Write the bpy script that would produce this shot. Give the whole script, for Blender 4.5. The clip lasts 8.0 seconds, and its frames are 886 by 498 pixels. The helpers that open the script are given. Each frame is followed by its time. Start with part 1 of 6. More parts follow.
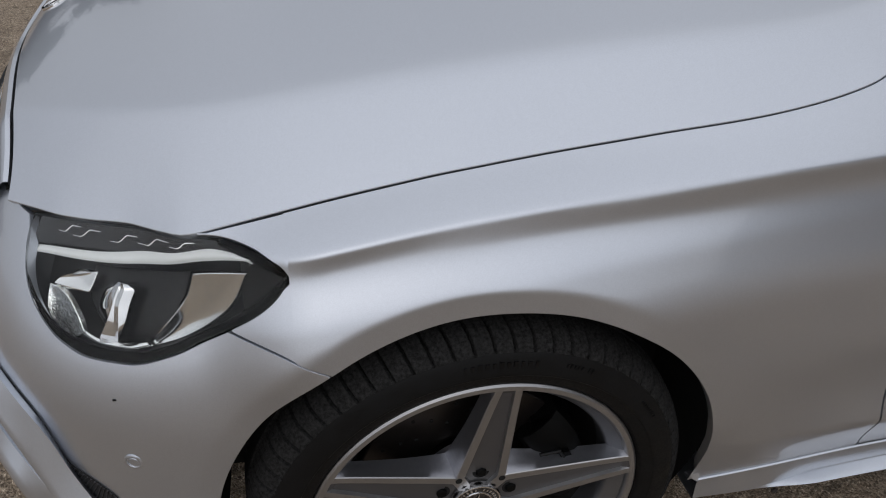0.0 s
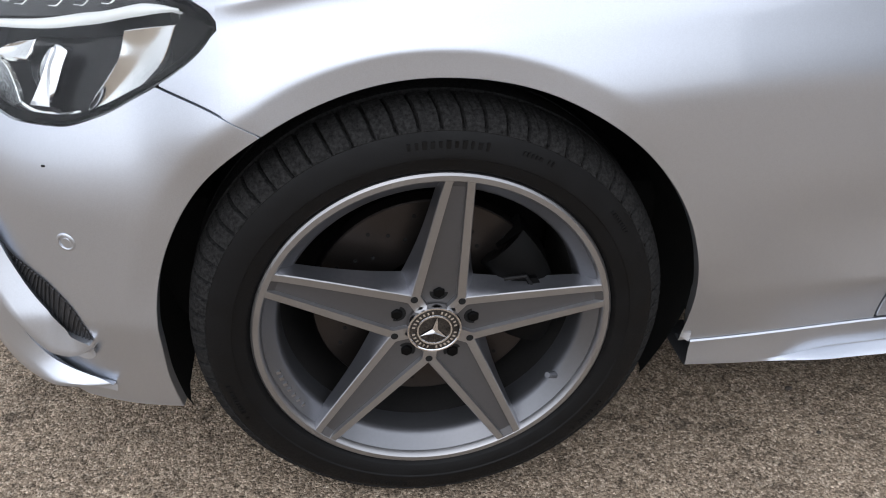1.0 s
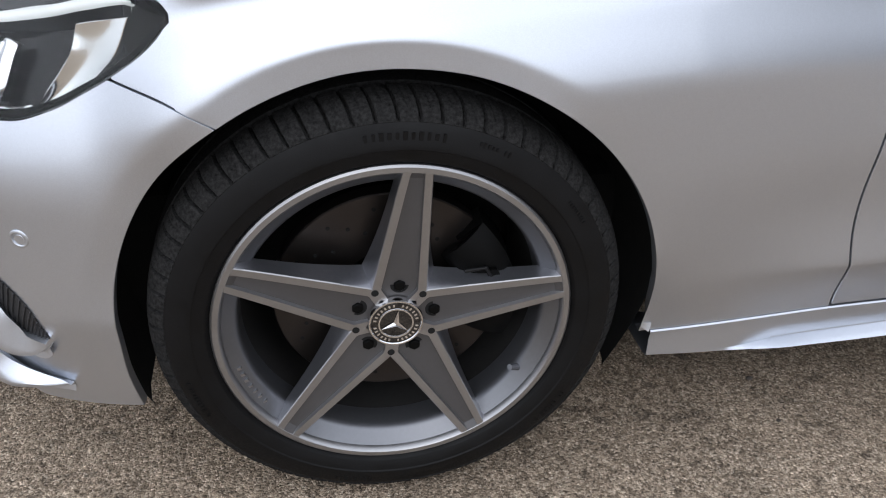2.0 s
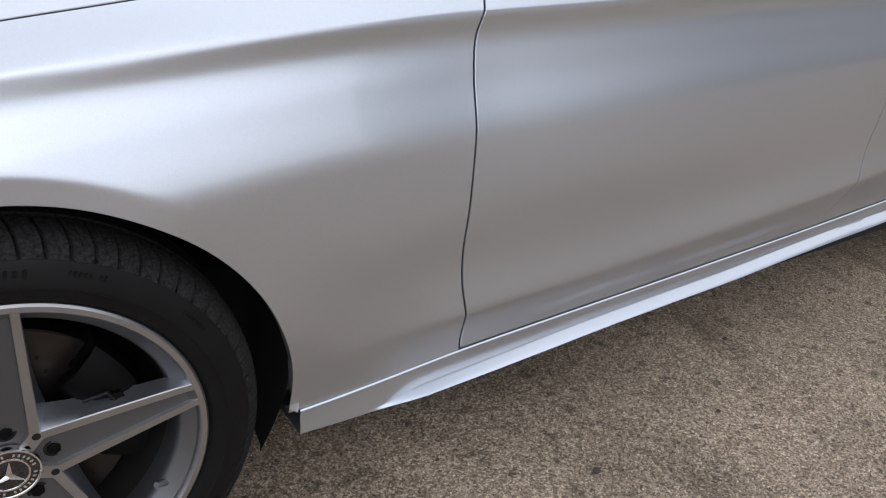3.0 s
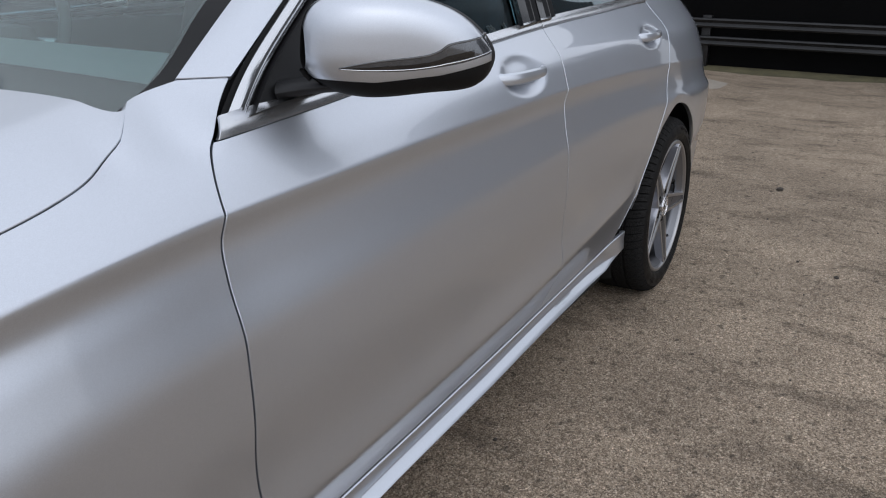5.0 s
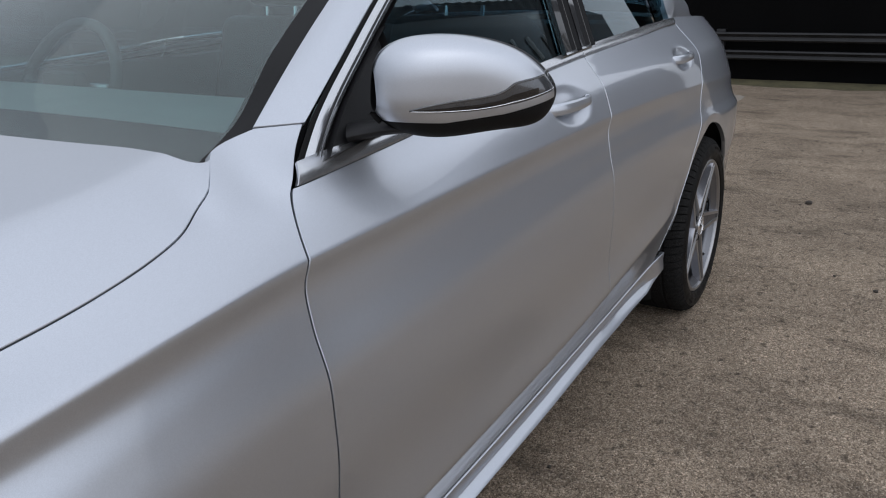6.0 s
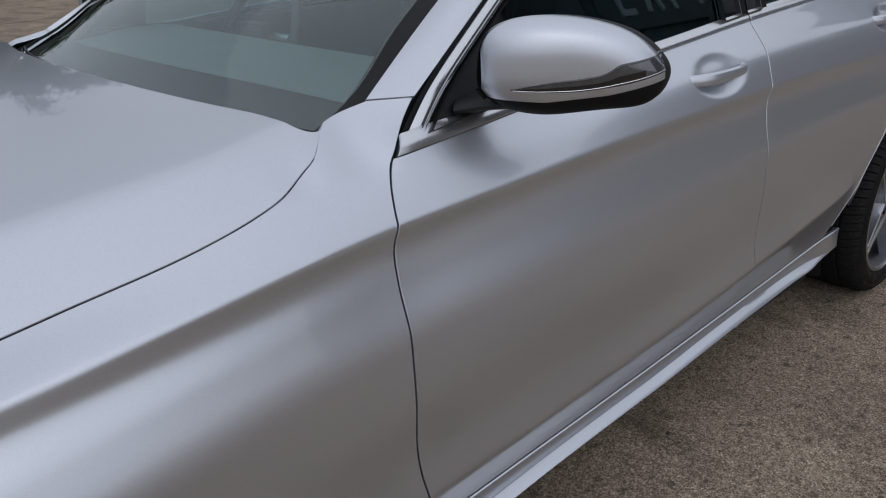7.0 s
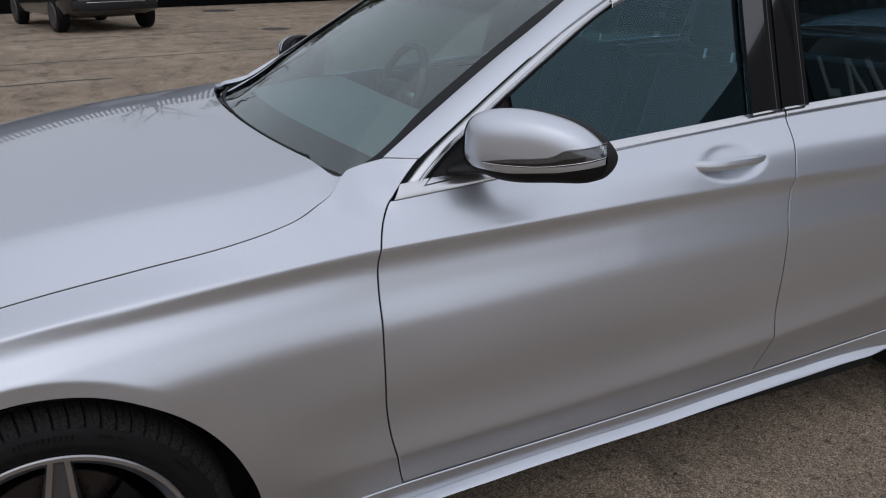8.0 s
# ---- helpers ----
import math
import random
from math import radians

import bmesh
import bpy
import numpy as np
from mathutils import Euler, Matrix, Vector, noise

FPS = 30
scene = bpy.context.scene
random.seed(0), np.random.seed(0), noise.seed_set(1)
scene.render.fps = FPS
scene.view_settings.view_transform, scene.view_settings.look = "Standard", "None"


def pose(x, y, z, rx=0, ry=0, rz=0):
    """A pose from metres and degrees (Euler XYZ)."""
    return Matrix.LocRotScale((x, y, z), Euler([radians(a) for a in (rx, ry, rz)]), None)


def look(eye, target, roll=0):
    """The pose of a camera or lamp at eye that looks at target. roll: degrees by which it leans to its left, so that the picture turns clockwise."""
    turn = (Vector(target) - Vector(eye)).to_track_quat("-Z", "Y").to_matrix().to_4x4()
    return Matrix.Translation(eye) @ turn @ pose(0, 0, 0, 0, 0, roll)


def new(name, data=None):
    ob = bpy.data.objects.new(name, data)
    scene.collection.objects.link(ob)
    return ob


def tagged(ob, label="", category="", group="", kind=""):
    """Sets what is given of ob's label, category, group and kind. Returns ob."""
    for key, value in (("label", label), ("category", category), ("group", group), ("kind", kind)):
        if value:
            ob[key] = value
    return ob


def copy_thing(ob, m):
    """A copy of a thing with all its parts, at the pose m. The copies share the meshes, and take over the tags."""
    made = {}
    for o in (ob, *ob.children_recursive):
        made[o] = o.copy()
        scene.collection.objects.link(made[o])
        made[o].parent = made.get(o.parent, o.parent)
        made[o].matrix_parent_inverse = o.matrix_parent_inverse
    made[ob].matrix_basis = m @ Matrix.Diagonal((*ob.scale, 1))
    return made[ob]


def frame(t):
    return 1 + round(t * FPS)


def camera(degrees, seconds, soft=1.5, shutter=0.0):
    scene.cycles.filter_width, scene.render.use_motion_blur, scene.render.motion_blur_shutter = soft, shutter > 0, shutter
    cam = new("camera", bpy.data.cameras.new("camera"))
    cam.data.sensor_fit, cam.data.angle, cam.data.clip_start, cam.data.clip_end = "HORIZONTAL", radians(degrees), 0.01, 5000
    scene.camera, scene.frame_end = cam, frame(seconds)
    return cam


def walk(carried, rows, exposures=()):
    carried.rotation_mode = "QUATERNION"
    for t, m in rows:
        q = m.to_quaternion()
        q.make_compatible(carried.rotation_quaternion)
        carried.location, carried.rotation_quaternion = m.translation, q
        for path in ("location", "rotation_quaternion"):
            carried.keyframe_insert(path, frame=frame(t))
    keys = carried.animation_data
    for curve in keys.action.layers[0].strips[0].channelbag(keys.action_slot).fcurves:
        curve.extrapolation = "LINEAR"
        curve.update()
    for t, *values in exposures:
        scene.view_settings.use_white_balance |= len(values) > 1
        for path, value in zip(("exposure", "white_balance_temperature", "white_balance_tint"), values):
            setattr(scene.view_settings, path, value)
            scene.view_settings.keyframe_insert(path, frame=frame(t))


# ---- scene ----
cam = camera(58.3, 8.0, soft=1.1)
PATH = [
    (0, (-0.264, -0.684, 1.285), (0.159, 0.919, 0.166), 3.4),
    (0.5, (-0.157, -0.774, 1.148), (0.133, 0.872, 0.049), 2.9),
    (1, (-0.129, -0.813, 1.004), (0.138, 0.849, -0.076), 2.1),
    (1.2, (-0.123, -0.821, 0.985), (0.139, 0.845, -0.09), 1.8),
    (2.3, (-0.1, -0.832, 1.005), (0.326, 0.811, -0.054), 3.1),
    (2.4, (-0.086, -0.842, 1.012), (0.392, 0.796, -0.031), 3.2),
    (2.5, (-0.086, -0.831, 1.018), (0.479, 0.781, -0.021), 3.6),
    (3, (-0.013, -0.822, 1.076), (1.032, 0.594, 0.126), 6.2),
    (3.5, (0.022, -0.81, 1.118), (1.364, 0.395, 0.253), 5.5),
    (4, (0.006, -0.762, 1.147), (1.505, 0.314, 0.375), 3.9),
    (4.5, (-0.013, -0.711, 1.158), (1.573, 0.271, 0.438), 2.5),
    (4.7, (-0.019, -0.691, 1.153), (1.597, 0.258, 0.453), 1.9),
    (5.8, (-0.08, -0.585, 1.191), (1.556, 0.373, 0.554), -0.8),
    (6, (-0.083, -0.583, 1.19), (1.546, 0.391, 0.558), -1.2),
    (6.5, (-0.076, -0.598, 1.19), (1.52, 0.428, 0.557), -1.7),
    (7, (-0.017, -0.763, 1.273), (1.237, 0.583, 0.489), -1.7),
    (7.5, (0.084, -1.037, 1.354), (1.008, 0.514, 0.492), -0.9),
    (7.8, (0.127, -1.252, 1.383), (0.934, 0.412, 0.622), -1.1),
    (8, (0.153, -1.376, 1.423), (0.935, 0.327, 0.723), -0.2),
]
# the picture brightens over the wheel and cools towards the end
EXPOSURES = [(0, -0.42, 6430, 10), (0.5, -0.18, 6350, 10), (1.0, 0.52, 6180, 10), (2.5, 0.50, 6150, 10), (3.0, 0.30, 6210, 10), (3.5, 0.19, 6280, 10), (4.5, 0.07, 6150, 10), (6.0, -0.25, 6110, 10), (6.5, -0.26, 6110, 10), (7.0, -0.49, 6140, 11), (7.5, -0.50, 6180, 12), (8.0, -0.41, 6200, 12)]
walk(cam, [(t, look(eye, target, roll)) for t, eye, target, roll in PATH], EXPOSURES)

# ---- sky and sun: an overcast day ----
world = bpy.data.worlds.new("sky")
scene.world = world
world.use_nodes = True
wn, wl = world.node_tree.nodes, world.node_tree.links
sky = wn.new("ShaderNodeTexSky")
sky.sky_type, sky.sun_disc = "NISHITA", False
sky.sun_elevation, sky.sun_rotation = radians(42), radians(200)
sky.air_density, sky.dust_density, sky.ozone_density = 1.0, 3.0, 1.0
grey = wn.new("ShaderNodeHueSaturation")
grey.inputs["Saturation"].default_value = 0.35
wl.new(sky.outputs[0], grey.inputs["Color"])
# a closed layer of thin cloud, a little uneven, over the sky
wtc, cloud, layer, veil = wn.new("ShaderNodeTexCoord"), wn.new("ShaderNodeTexNoise"), wn.new("ShaderNodeMix"), wn.new("ShaderNodeMix")
wl.new(wtc.outputs["Generated"], cloud.inputs["Vector"])
cloud.inputs["Scale"].default_value, cloud.inputs["Detail"].default_value = 2.2, 6
layer.data_type = veil.data_type = "RGBA"
layer.inputs["A"].default_value, layer.inputs["B"].default_value = (5.6, 5.8, 6.3, 1), (8.6, 8.8, 9.3, 1)
wl.new(cloud.outputs["Fac"], layer.inputs["Factor"])
veil.inputs["Factor"].default_value = 0.8
wl.new(grey.outputs[0], veil.inputs["A"])
wl.new(layer.outputs["Result"], veil.inputs["B"])
# the overcast is brightest high up, towards the hidden sun, and duller towards the far horizon
up, rise, dome = wn.new("ShaderNodeVectorMath"), wn.new("ShaderNodeMapRange"), wn.new("ShaderNodeVectorMath")
up.operation = "DOT_PRODUCT"
up.inputs[1].default_value = (0.08, -0.42, 0.90)
wl.new(wtc.outputs["Generated"], up.inputs[0])
rise.inputs["To Min"].default_value, rise.inputs["To Max"].default_value = 0.76, 1.14
wl.new(up.outputs["Value"], rise.inputs["Value"])
dome.operation = "SCALE"
wl.new(veil.outputs["Result"], dome.inputs[0])
wl.new(rise.outputs[0], dome.inputs["Scale"])
wl.new(dome.outputs[0], wn["Background"].inputs["Color"])
wn["Background"].inputs["Strength"].default_value = 0.13
sun_data = bpy.data.lights.new("sun", "SUN")
sun_data.energy, sun_data.angle, sun_data.color = 0.5, radians(150), (1.0, 0.97, 0.94)
sun = new("sun", sun_data)
sun.matrix_world = look((0, 0, 0), (-0.08, 0.42, -0.90))
scene.view_settings.exposure = 0.0


# ---- materials ----
def material(name):
    m = bpy.data.materials.new(name)
    m.use_nodes = True
    return m, m.node_tree.nodes, m.node_tree.links, m.node_tree.nodes["Principled BSDF"]


def surface(name, colour, rough, metal=0.0, coat=0.0, vary=0.1, scale=30.0, bump=0.0, bump_scale=400.0, rough_vary=0.1, spec=0.5):
    """A plain surface with two scales of variation in colour, gloss and relief."""
    m, n, l, b = material(name)
    tc = n.new("ShaderNodeTexCoord")
    big, small = n.new("ShaderNodeTexNoise"), n.new("ShaderNodeTexNoise")
    big.inputs["Scale"].default_value, small.inputs["Scale"].default_value = scale, scale * 12
    big.inputs["Detail"].default_value = 4
    for t in (big, small):
        l.new(tc.outputs["Object"], t.inputs["Vector"])
    add = n.new("ShaderNodeMath")
    add.operation = "ADD"
    l.new(big.outputs["Fac"], add.inputs[0])
    l.new(small.outputs["Fac"], add.inputs[1])
    ramp = n.new("ShaderNodeMapRange")
    ramp.inputs["From Min"].default_value, ramp.inputs["From Max"].default_value = 0.6, 1.4
    ramp.inputs["To Min"].default_value, ramp.inputs["To Max"].default_value = 1 - vary, 1 + vary
    l.new(add.outputs[0], ramp.inputs["Value"])
    mul = n.new("ShaderNodeVectorMath")
    mul.operation = "SCALE"
    mul.inputs[0].default_value = colour
    l.new(ramp.outputs[0], mul.inputs["Scale"])
    l.new(mul.outputs[0], b.inputs["Base Color"])
    rr = n.new("ShaderNodeMapRange")
    rr.inputs["From Min"].default_value, rr.inputs["From Max"].default_value = 0.6, 1.4
    rr.inputs["To Min"].default_value, rr.inputs["To Max"].default_value = rough * (1 - rough_vary), min(1.0, rough * (1 + rough_vary))
    l.new(add.outputs[0], rr.inputs["Value"])
    l.new(rr.outputs[0], b.inputs["Roughness"])
    b.inputs["Metallic"].default_value = metal
    b.inputs["Coat Weight"].default_value = coat
    b.inputs["Coat Roughness"].default_value = 0.02
    b.inputs["Specular IOR Level"].default_value = spec
    if bump:
        fine, bp = n.new("ShaderNodeTexNoise"), n.new("ShaderNodeBump")
        fine.inputs["Scale"].default_value = bump_scale
        l.new(tc.outputs["Object"], fine.inputs["Vector"])
        l.new(fine.outputs["Fac"], bp.inputs["Height"])
        bp.inputs["Strength"].default_value, bp.inputs["Distance"].default_value = bump, 0.001
        l.new(bp.outputs[0], b.inputs["Normal"])
    return m


def car_paint():
    """Silver metallic paint: fine flakes under a clear coat."""
    m, n, l, b = material("silver_paint")
    tc = n.new("ShaderNodeTexCoord")
    flake = n.new("ShaderNodeTexVoronoi")
    flake.inputs["Scale"].default_value = 1400
    l.new(tc.outputs["Object"], flake.inputs["Vector"])
    dust = n.new("ShaderNodeTexNoise")
    dust.inputs["Scale"].default_value, dust.inputs["Detail"].default_value = 3.0, 5
    l.new(tc.outputs["Object"], dust.inputs["Vector"])
    hsv = n.new("ShaderNodeSeparateColor")
    l.new(flake.outputs["Color"], hsv.inputs[0])
    fl = n.new("ShaderNodeMapRange")
    fl.inputs["To Min"].default_value, fl.inputs["To Max"].default_value = 0.95, 1.05
    l.new(hsv.outputs[0], fl.inputs["Value"])
    mul = n.new("ShaderNodeVectorMath")
    mul.operation = "SCALE"
    mul.inputs[0].default_value = (0.592, 0.622, 0.678)
    l.new(fl.outputs[0], mul.inputs["Scale"])
    l.new(mul.outputs[0], b.inputs["Base Color"])
    b.inputs["Metallic"].default_value = 0.90
    b.inputs["Roughness"].default_value = 0.375
    cr = n.new("ShaderNodeMapRange")
    cr.inputs["To Min"].default_value, cr.inputs["To Max"].default_value = 0.015, 0.06
    l.new(dust.outputs["Fac"], cr.inputs["Value"])
    b.inputs["Coat Weight"].default_value = 1.0
    l.new(cr.outputs[0], b.inputs["Coat Roughness"])
    return m


def asphalt():
    """Worn tarmac: pale brown and grey stone chips in a darker binder with open pits, wide stains and a few oil marks."""
    m, n, l, b = material("worn_asphalt")
    tc = n.new("ShaderNodeTexCoord")

    def noise_tex(scale, detail, rough=0.5):
        t = n.new("ShaderNodeTexNoise")
        t.inputs["Scale"].default_value, t.inputs["Detail"].default_value, t.inputs["Roughness"].default_value = scale, detail, rough
        l.new(tc.outputs["Object"], t.inputs["Vector"])
        return t

    def cells(scale):
        t = n.new("ShaderNodeTexVoronoi")
        t.inputs["Scale"].default_value = scale
        l.new(warp.outputs[0], t.inputs["Vector"])
        return t

    def maths(kind, a, c):
        t = n.new("ShaderNodeMath")
        t.operation = kind
        for k, v in enumerate((a, c)):
            if isinstance(v, (int, float)):
                t.inputs[k].default_value = v
            else:
                l.new(v, t.inputs[k])
        return t.outputs[0]

    def ranged(v, a, c, lo, hi):
        t = n.new("ShaderNodeMapRange")
        l.new(v, t.inputs["Value"])
        for k, x in (("From Min", a), ("From Max", c), ("To Min", lo), ("To Max", hi)):
            t.inputs[k].default_value = x
        return t.outputs[0]

    wob = noise_tex(160, 2)
    warp = n.new("ShaderNodeVectorMath")
    warp.operation = "MULTIPLY_ADD"
    l.new(wob.outputs["Color"], warp.inputs[0])
    warp.inputs[1].default_value = (0.006, 0.006, 0.006)
    l.new(tc.outputs["Object"], warp.inputs[2])
    chips, fine = cells(265), cells(620)
    grain, pits, stain, wide, blots = noise_tex(420, 3), noise_tex(140, 3, 0.6), noise_tex(2.4, 6), noise_tex(0.5, 5), noise_tex(1.1, 4)
    sep, sep2 = n.new("ShaderNodeSeparateColor"), n.new("ShaderNodeSeparateColor")
    l.new(chips.outputs["Color"], sep.inputs[0])
    l.new(fine.outputs["Color"], sep2.inputs[0])
    value = maths("ADD", maths("MULTIPLY", sep.outputs[0], 0.50), maths("ADD", maths("MULTIPLY", sep2.outputs[0], 0.30), maths("MULTIPLY", grain.outputs["Fac"], 0.20)))
    tone = n.new("ShaderNodeValToRGB")
    e = tone.color_ramp.elements
    e[0].position, e[0].color = 0.12, (0.092, 0.068, 0.047, 1)
    e[1].position, e[1].color = 0.92, (0.90, 0.78, 0.63, 1)
    for p, c in ((0.38, (0.255, 0.195, 0.139, 1)), (0.55, (0.375, 0.292, 0.212, 1)), (0.72, (0.525, 0.424, 0.320, 1))):
        e.new(p).color = c
    l.new(value, tone.inputs["Fac"])
    holes = ranged(pits.outputs["Fac"], 0.36, 0.45, 0.50, 1.0)
    dirt = maths("MULTIPLY", ranged(stain.outputs["Fac"], 0.32, 0.60, 0.86, 1.13), ranged(wide.outputs["Fac"], 0.36, 0.64, 0.86, 1.10))
    oil = ranged(blots.outputs["Fac"], 0.30, 0.38, 0.74, 1.0)
    clumps = ranged(noise_tex(55, 4, 0.65).outputs["Fac"], 0.32, 0.68, 0.76, 1.24)
    flecks = ranged(noise_tex(21, 3, 0.6).outputs["Fac"], 0.33, 0.42, 0.50, 1.0)
    squeeze, streak = n.new("ShaderNodeMapping"), n.new("ShaderNodeTexNoise")
    squeeze.inputs["Scale"].default_value = (1.9, 0.8, 1.0)
    l.new(tc.outputs["Object"], squeeze.inputs["Vector"])
    l.new(squeeze.outputs[0], streak.inputs["Vector"])
    streak.inputs["Scale"].default_value, streak.inputs["Detail"].default_value, streak.inputs["Roughness"].default_value = 2.2, 8, 0.72
    worn = ranged(streak.outputs["Fac"], 0.37, 0.49, 0.66, 1.07)
    mul = n.new("ShaderNodeVectorMath")
    mul.operation = "SCALE"
    l.new(tone.outputs["Color"], mul.inputs[0])
    l.new(maths("MULTIPLY", maths("MULTIPLY", maths("MULTIPLY", holes, dirt), maths("MULTIPLY", clumps, flecks)), maths("MULTIPLY", oil, worn)), mul.inputs["Scale"])
    l.new(mul.outputs[0], b.inputs["Base Color"])
    b.inputs["Roughness"].default_value = 0.88
    b.inputs["Specular IOR Level"].default_value = 0.3
    bp = n.new("ShaderNodeBump")
    l.new(maths("ADD", maths("SUBTRACT", 1.0, chips.outputs["Distance"]), maths("ADD", maths("MULTIPLY", holes, 1.2), maths("MULTIPLY", grain.outputs["Fac"], 0.5))), bp.inputs["Height"])
    bp.inputs["Strength"].default_value, bp.inputs["Distance"].default_value = 1.0, 0.004
    l.new(bp.outputs[0], b.inputs["Normal"])
    return m


def glass(name, tint, rough=0.0, ior=1.5, sheen=(1, 1, 1)):
    m, n, l, b = material(name)
    b.inputs["Base Color"].default_value = (*tint, 1)
    b.inputs["Transmission Weight"].default_value = 1.0
    b.inputs["Roughness"].default_value = rough
    b.inputs["IOR"].default_value = ior
    b.inputs["Specular Tint"].default_value = (*sheen, 1)
    return m


PAINT = car_paint()
ASPHALT = asphalt()
RUBBER = surface("tyre_rubber", (0.0042, 0.0042, 0.0045), 0.55, vary=0.45, scale=25, bump=0.25, bump_scale=500, rough_vary=0.35, spec=0.20)
TREAD = surface("dusty_tread_rubber", (0.021, 0.0207, 0.0205), 0.85, vary=1.0, scale=240, bump=0.9, bump_scale=300, spec=0.03)
MACHINED = surface("machined_alloy", (0.39, 0.39, 0.40), 0.36, metal=0.95, vary=0.05, scale=20)
ALLOY = surface("grey_painted_alloy", (0.34, 0.345, 0.375), 0.32, metal=0.9, coat=0.5, vary=0.07, scale=15)
BARREL = surface("silver_painted_barrel", (0.20, 0.205, 0.22), 0.38, metal=0.85, vary=0.06, scale=15)
BLACK = surface("black_plastic", (0.006, 0.006, 0.0065), 0.5, vary=0.15, scale=30, bump=0.15, bump_scale=900, spec=0.25)
SATIN = surface("grained_dark_plastic", (0.014, 0.014, 0.0155), 0.55, vary=0.12, scale=40, bump=0.3, bump_scale=1200, spec=0.35)
GLOSS = surface("gloss_black", (0.006, 0.006, 0.007), 0.06, coat=1.0, vary=0.1)
# near black for felt and underside; also colours shade into gaps and bores
LINER_SHADE = surface("felt_liner_and_gap_shade", (0.003, 0.003, 0.003), 0.98, vary=0.3, scale=40)
CHROME = surface("chrome", (0.80, 0.80, 0.81), 0.08, metal=1.0, vary=0.02)
TRIM = surface("brushed_aluminium_trim", (0.66, 0.67, 0.69), 0.20, metal=0.95, vary=0.03)
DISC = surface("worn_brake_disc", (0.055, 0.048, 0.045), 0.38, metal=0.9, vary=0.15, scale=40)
DUSTY_SHADE = surface("dusty_shaded_alloy", (0.030, 0.029, 0.028), 0.6, metal=0.4, vary=0.3, scale=12)
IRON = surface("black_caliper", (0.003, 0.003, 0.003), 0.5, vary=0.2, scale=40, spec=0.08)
SCREEN_GLASS = glass("windscreen_glass", (0.72, 0.92, 0.90), ior=1.58)
SIDE_GLASS = glass("tinted_side_glass", (0.22, 0.36, 0.43), ior=1.52, sheen=(0.62, 0.92, 1.0))
LENS = glass("lamp_lens", (0.97, 0.98, 0.98), ior=1.22)
FRIT = surface("ceramic_black_band", (0.006, 0.0055, 0.007), 0.7, vary=0.1, spec=0.1)
CABIN = surface("dark_cabin_plastic", (0.06, 0.064, 0.067), 0.6, vary=0.2, scale=20, bump=0.2)
LEATHER = surface("dark_leather", (0.055, 0.058, 0.062), 0.5, vary=0.2, scale=15, bump=0.3, bump_scale=300)
WALL_BLACK = surface("black_cladding", (0.003, 0.003, 0.0032), 0.9, vary=0.3, scale=3, spec=0.1)
FLANK_FILL = surface("grey_flank_fill", (0.24, 0.245, 0.255), 0.8, vary=0.08, scale=1.0)
UNIT_CLAD = surface("dark_profiled_cladding", (0.055, 0.057, 0.062), 0.45, vary=0.15, scale=1.5)
MOSS = surface("moss_and_grit", (0.10, 0.088, 0.045), 0.95, vary=0.6, scale=5, bump=0.6, bump_scale=60)
WHITE = surface("white_sign_paint", (0.75, 0.75, 0.74), 0.5, vary=0.05)



# ---- the shape of the car body ----
# x runs from the front axle to the rear, y from the near flank to the far one, z up from the ground.
YC = 0.92
HUB_X, HUB_Z, BASE = 0.0, 0.32, 2.84


def smooth(a, b, x):
    t = np.clip((np.asarray(x, float) - a) / (b - a), 0, 1)
    return t * t * (3 - 2 * t)


def pchip(xs, ys):
    """A curve through the points that never overshoots them; straight on beyond the ends."""
    xs, ys = np.asarray(xs, float), np.asarray(ys, float)
    h, d = np.diff(xs), np.diff(ys) / np.diff(xs)
    m = np.zeros(len(xs))
    m[0], m[-1] = d[0], d[-1]
    for k in range(1, len(xs) - 1):
        if d[k - 1] * d[k] > 0:
            a, b = 2 * h[k] + h[k - 1], h[k] + 2 * h[k - 1]
            m[k] = (a + b) / (a / d[k - 1] + b / d[k])

    def at(x):
        x = np.asarray(x, float)
        i = np.clip(np.searchsorted(xs, x) - 1, 0, len(h) - 1)
        s = np.clip((x - xs[i]) / h[i], 0, 1)
        y = (1 + 2 * s) * (1 - s) ** 2 * ys[i] + s * (1 - s) ** 2 * h[i] * m[i] + s * s * (3 - 2 * s) * ys[i + 1] - s * s * (1 - s) * h[i] * m[i + 1]
        return y + np.minimum(x - xs[0], 0) * m[0] + np.maximum(x - xs[-1], 0) * m[-1]

    return at


def spline(xs, ys):
    """A natural cubic curve through the points."""
    xs, ys = np.asarray(xs, float), np.asarray(ys, float)
    n, h = len(xs), np.diff(xs)
    a, r = np.eye(n), np.zeros(n)
    for k in range(1, n - 1):
        a[k, k - 1 : k + 2] = h[k - 1], 2 * (h[k - 1] + h[k]), h[k]
        r[k] = 6 * ((ys[k + 1] - ys[k]) / h[k] - (ys[k] - ys[k - 1]) / h[k - 1])
    c = np.linalg.solve(a, r)

    def at(x):
        x = np.asarray(x, float)
        q = np.clip(x, xs[0], xs[-1])
        i = np.clip(np.searchsorted(xs, q) - 1, 0, n - 2)
        u, v = xs[i + 1] - q, q - xs[i]
        y = (c[i] * u**3 + c[i + 1] * v**3) / (6 * h[i]) + (ys[i] / h[i] - c[i] * h[i] / 6) * u + (ys[i + 1] / h[i] - c[i + 1] * h[i] / 6) * v
        return y

    return at


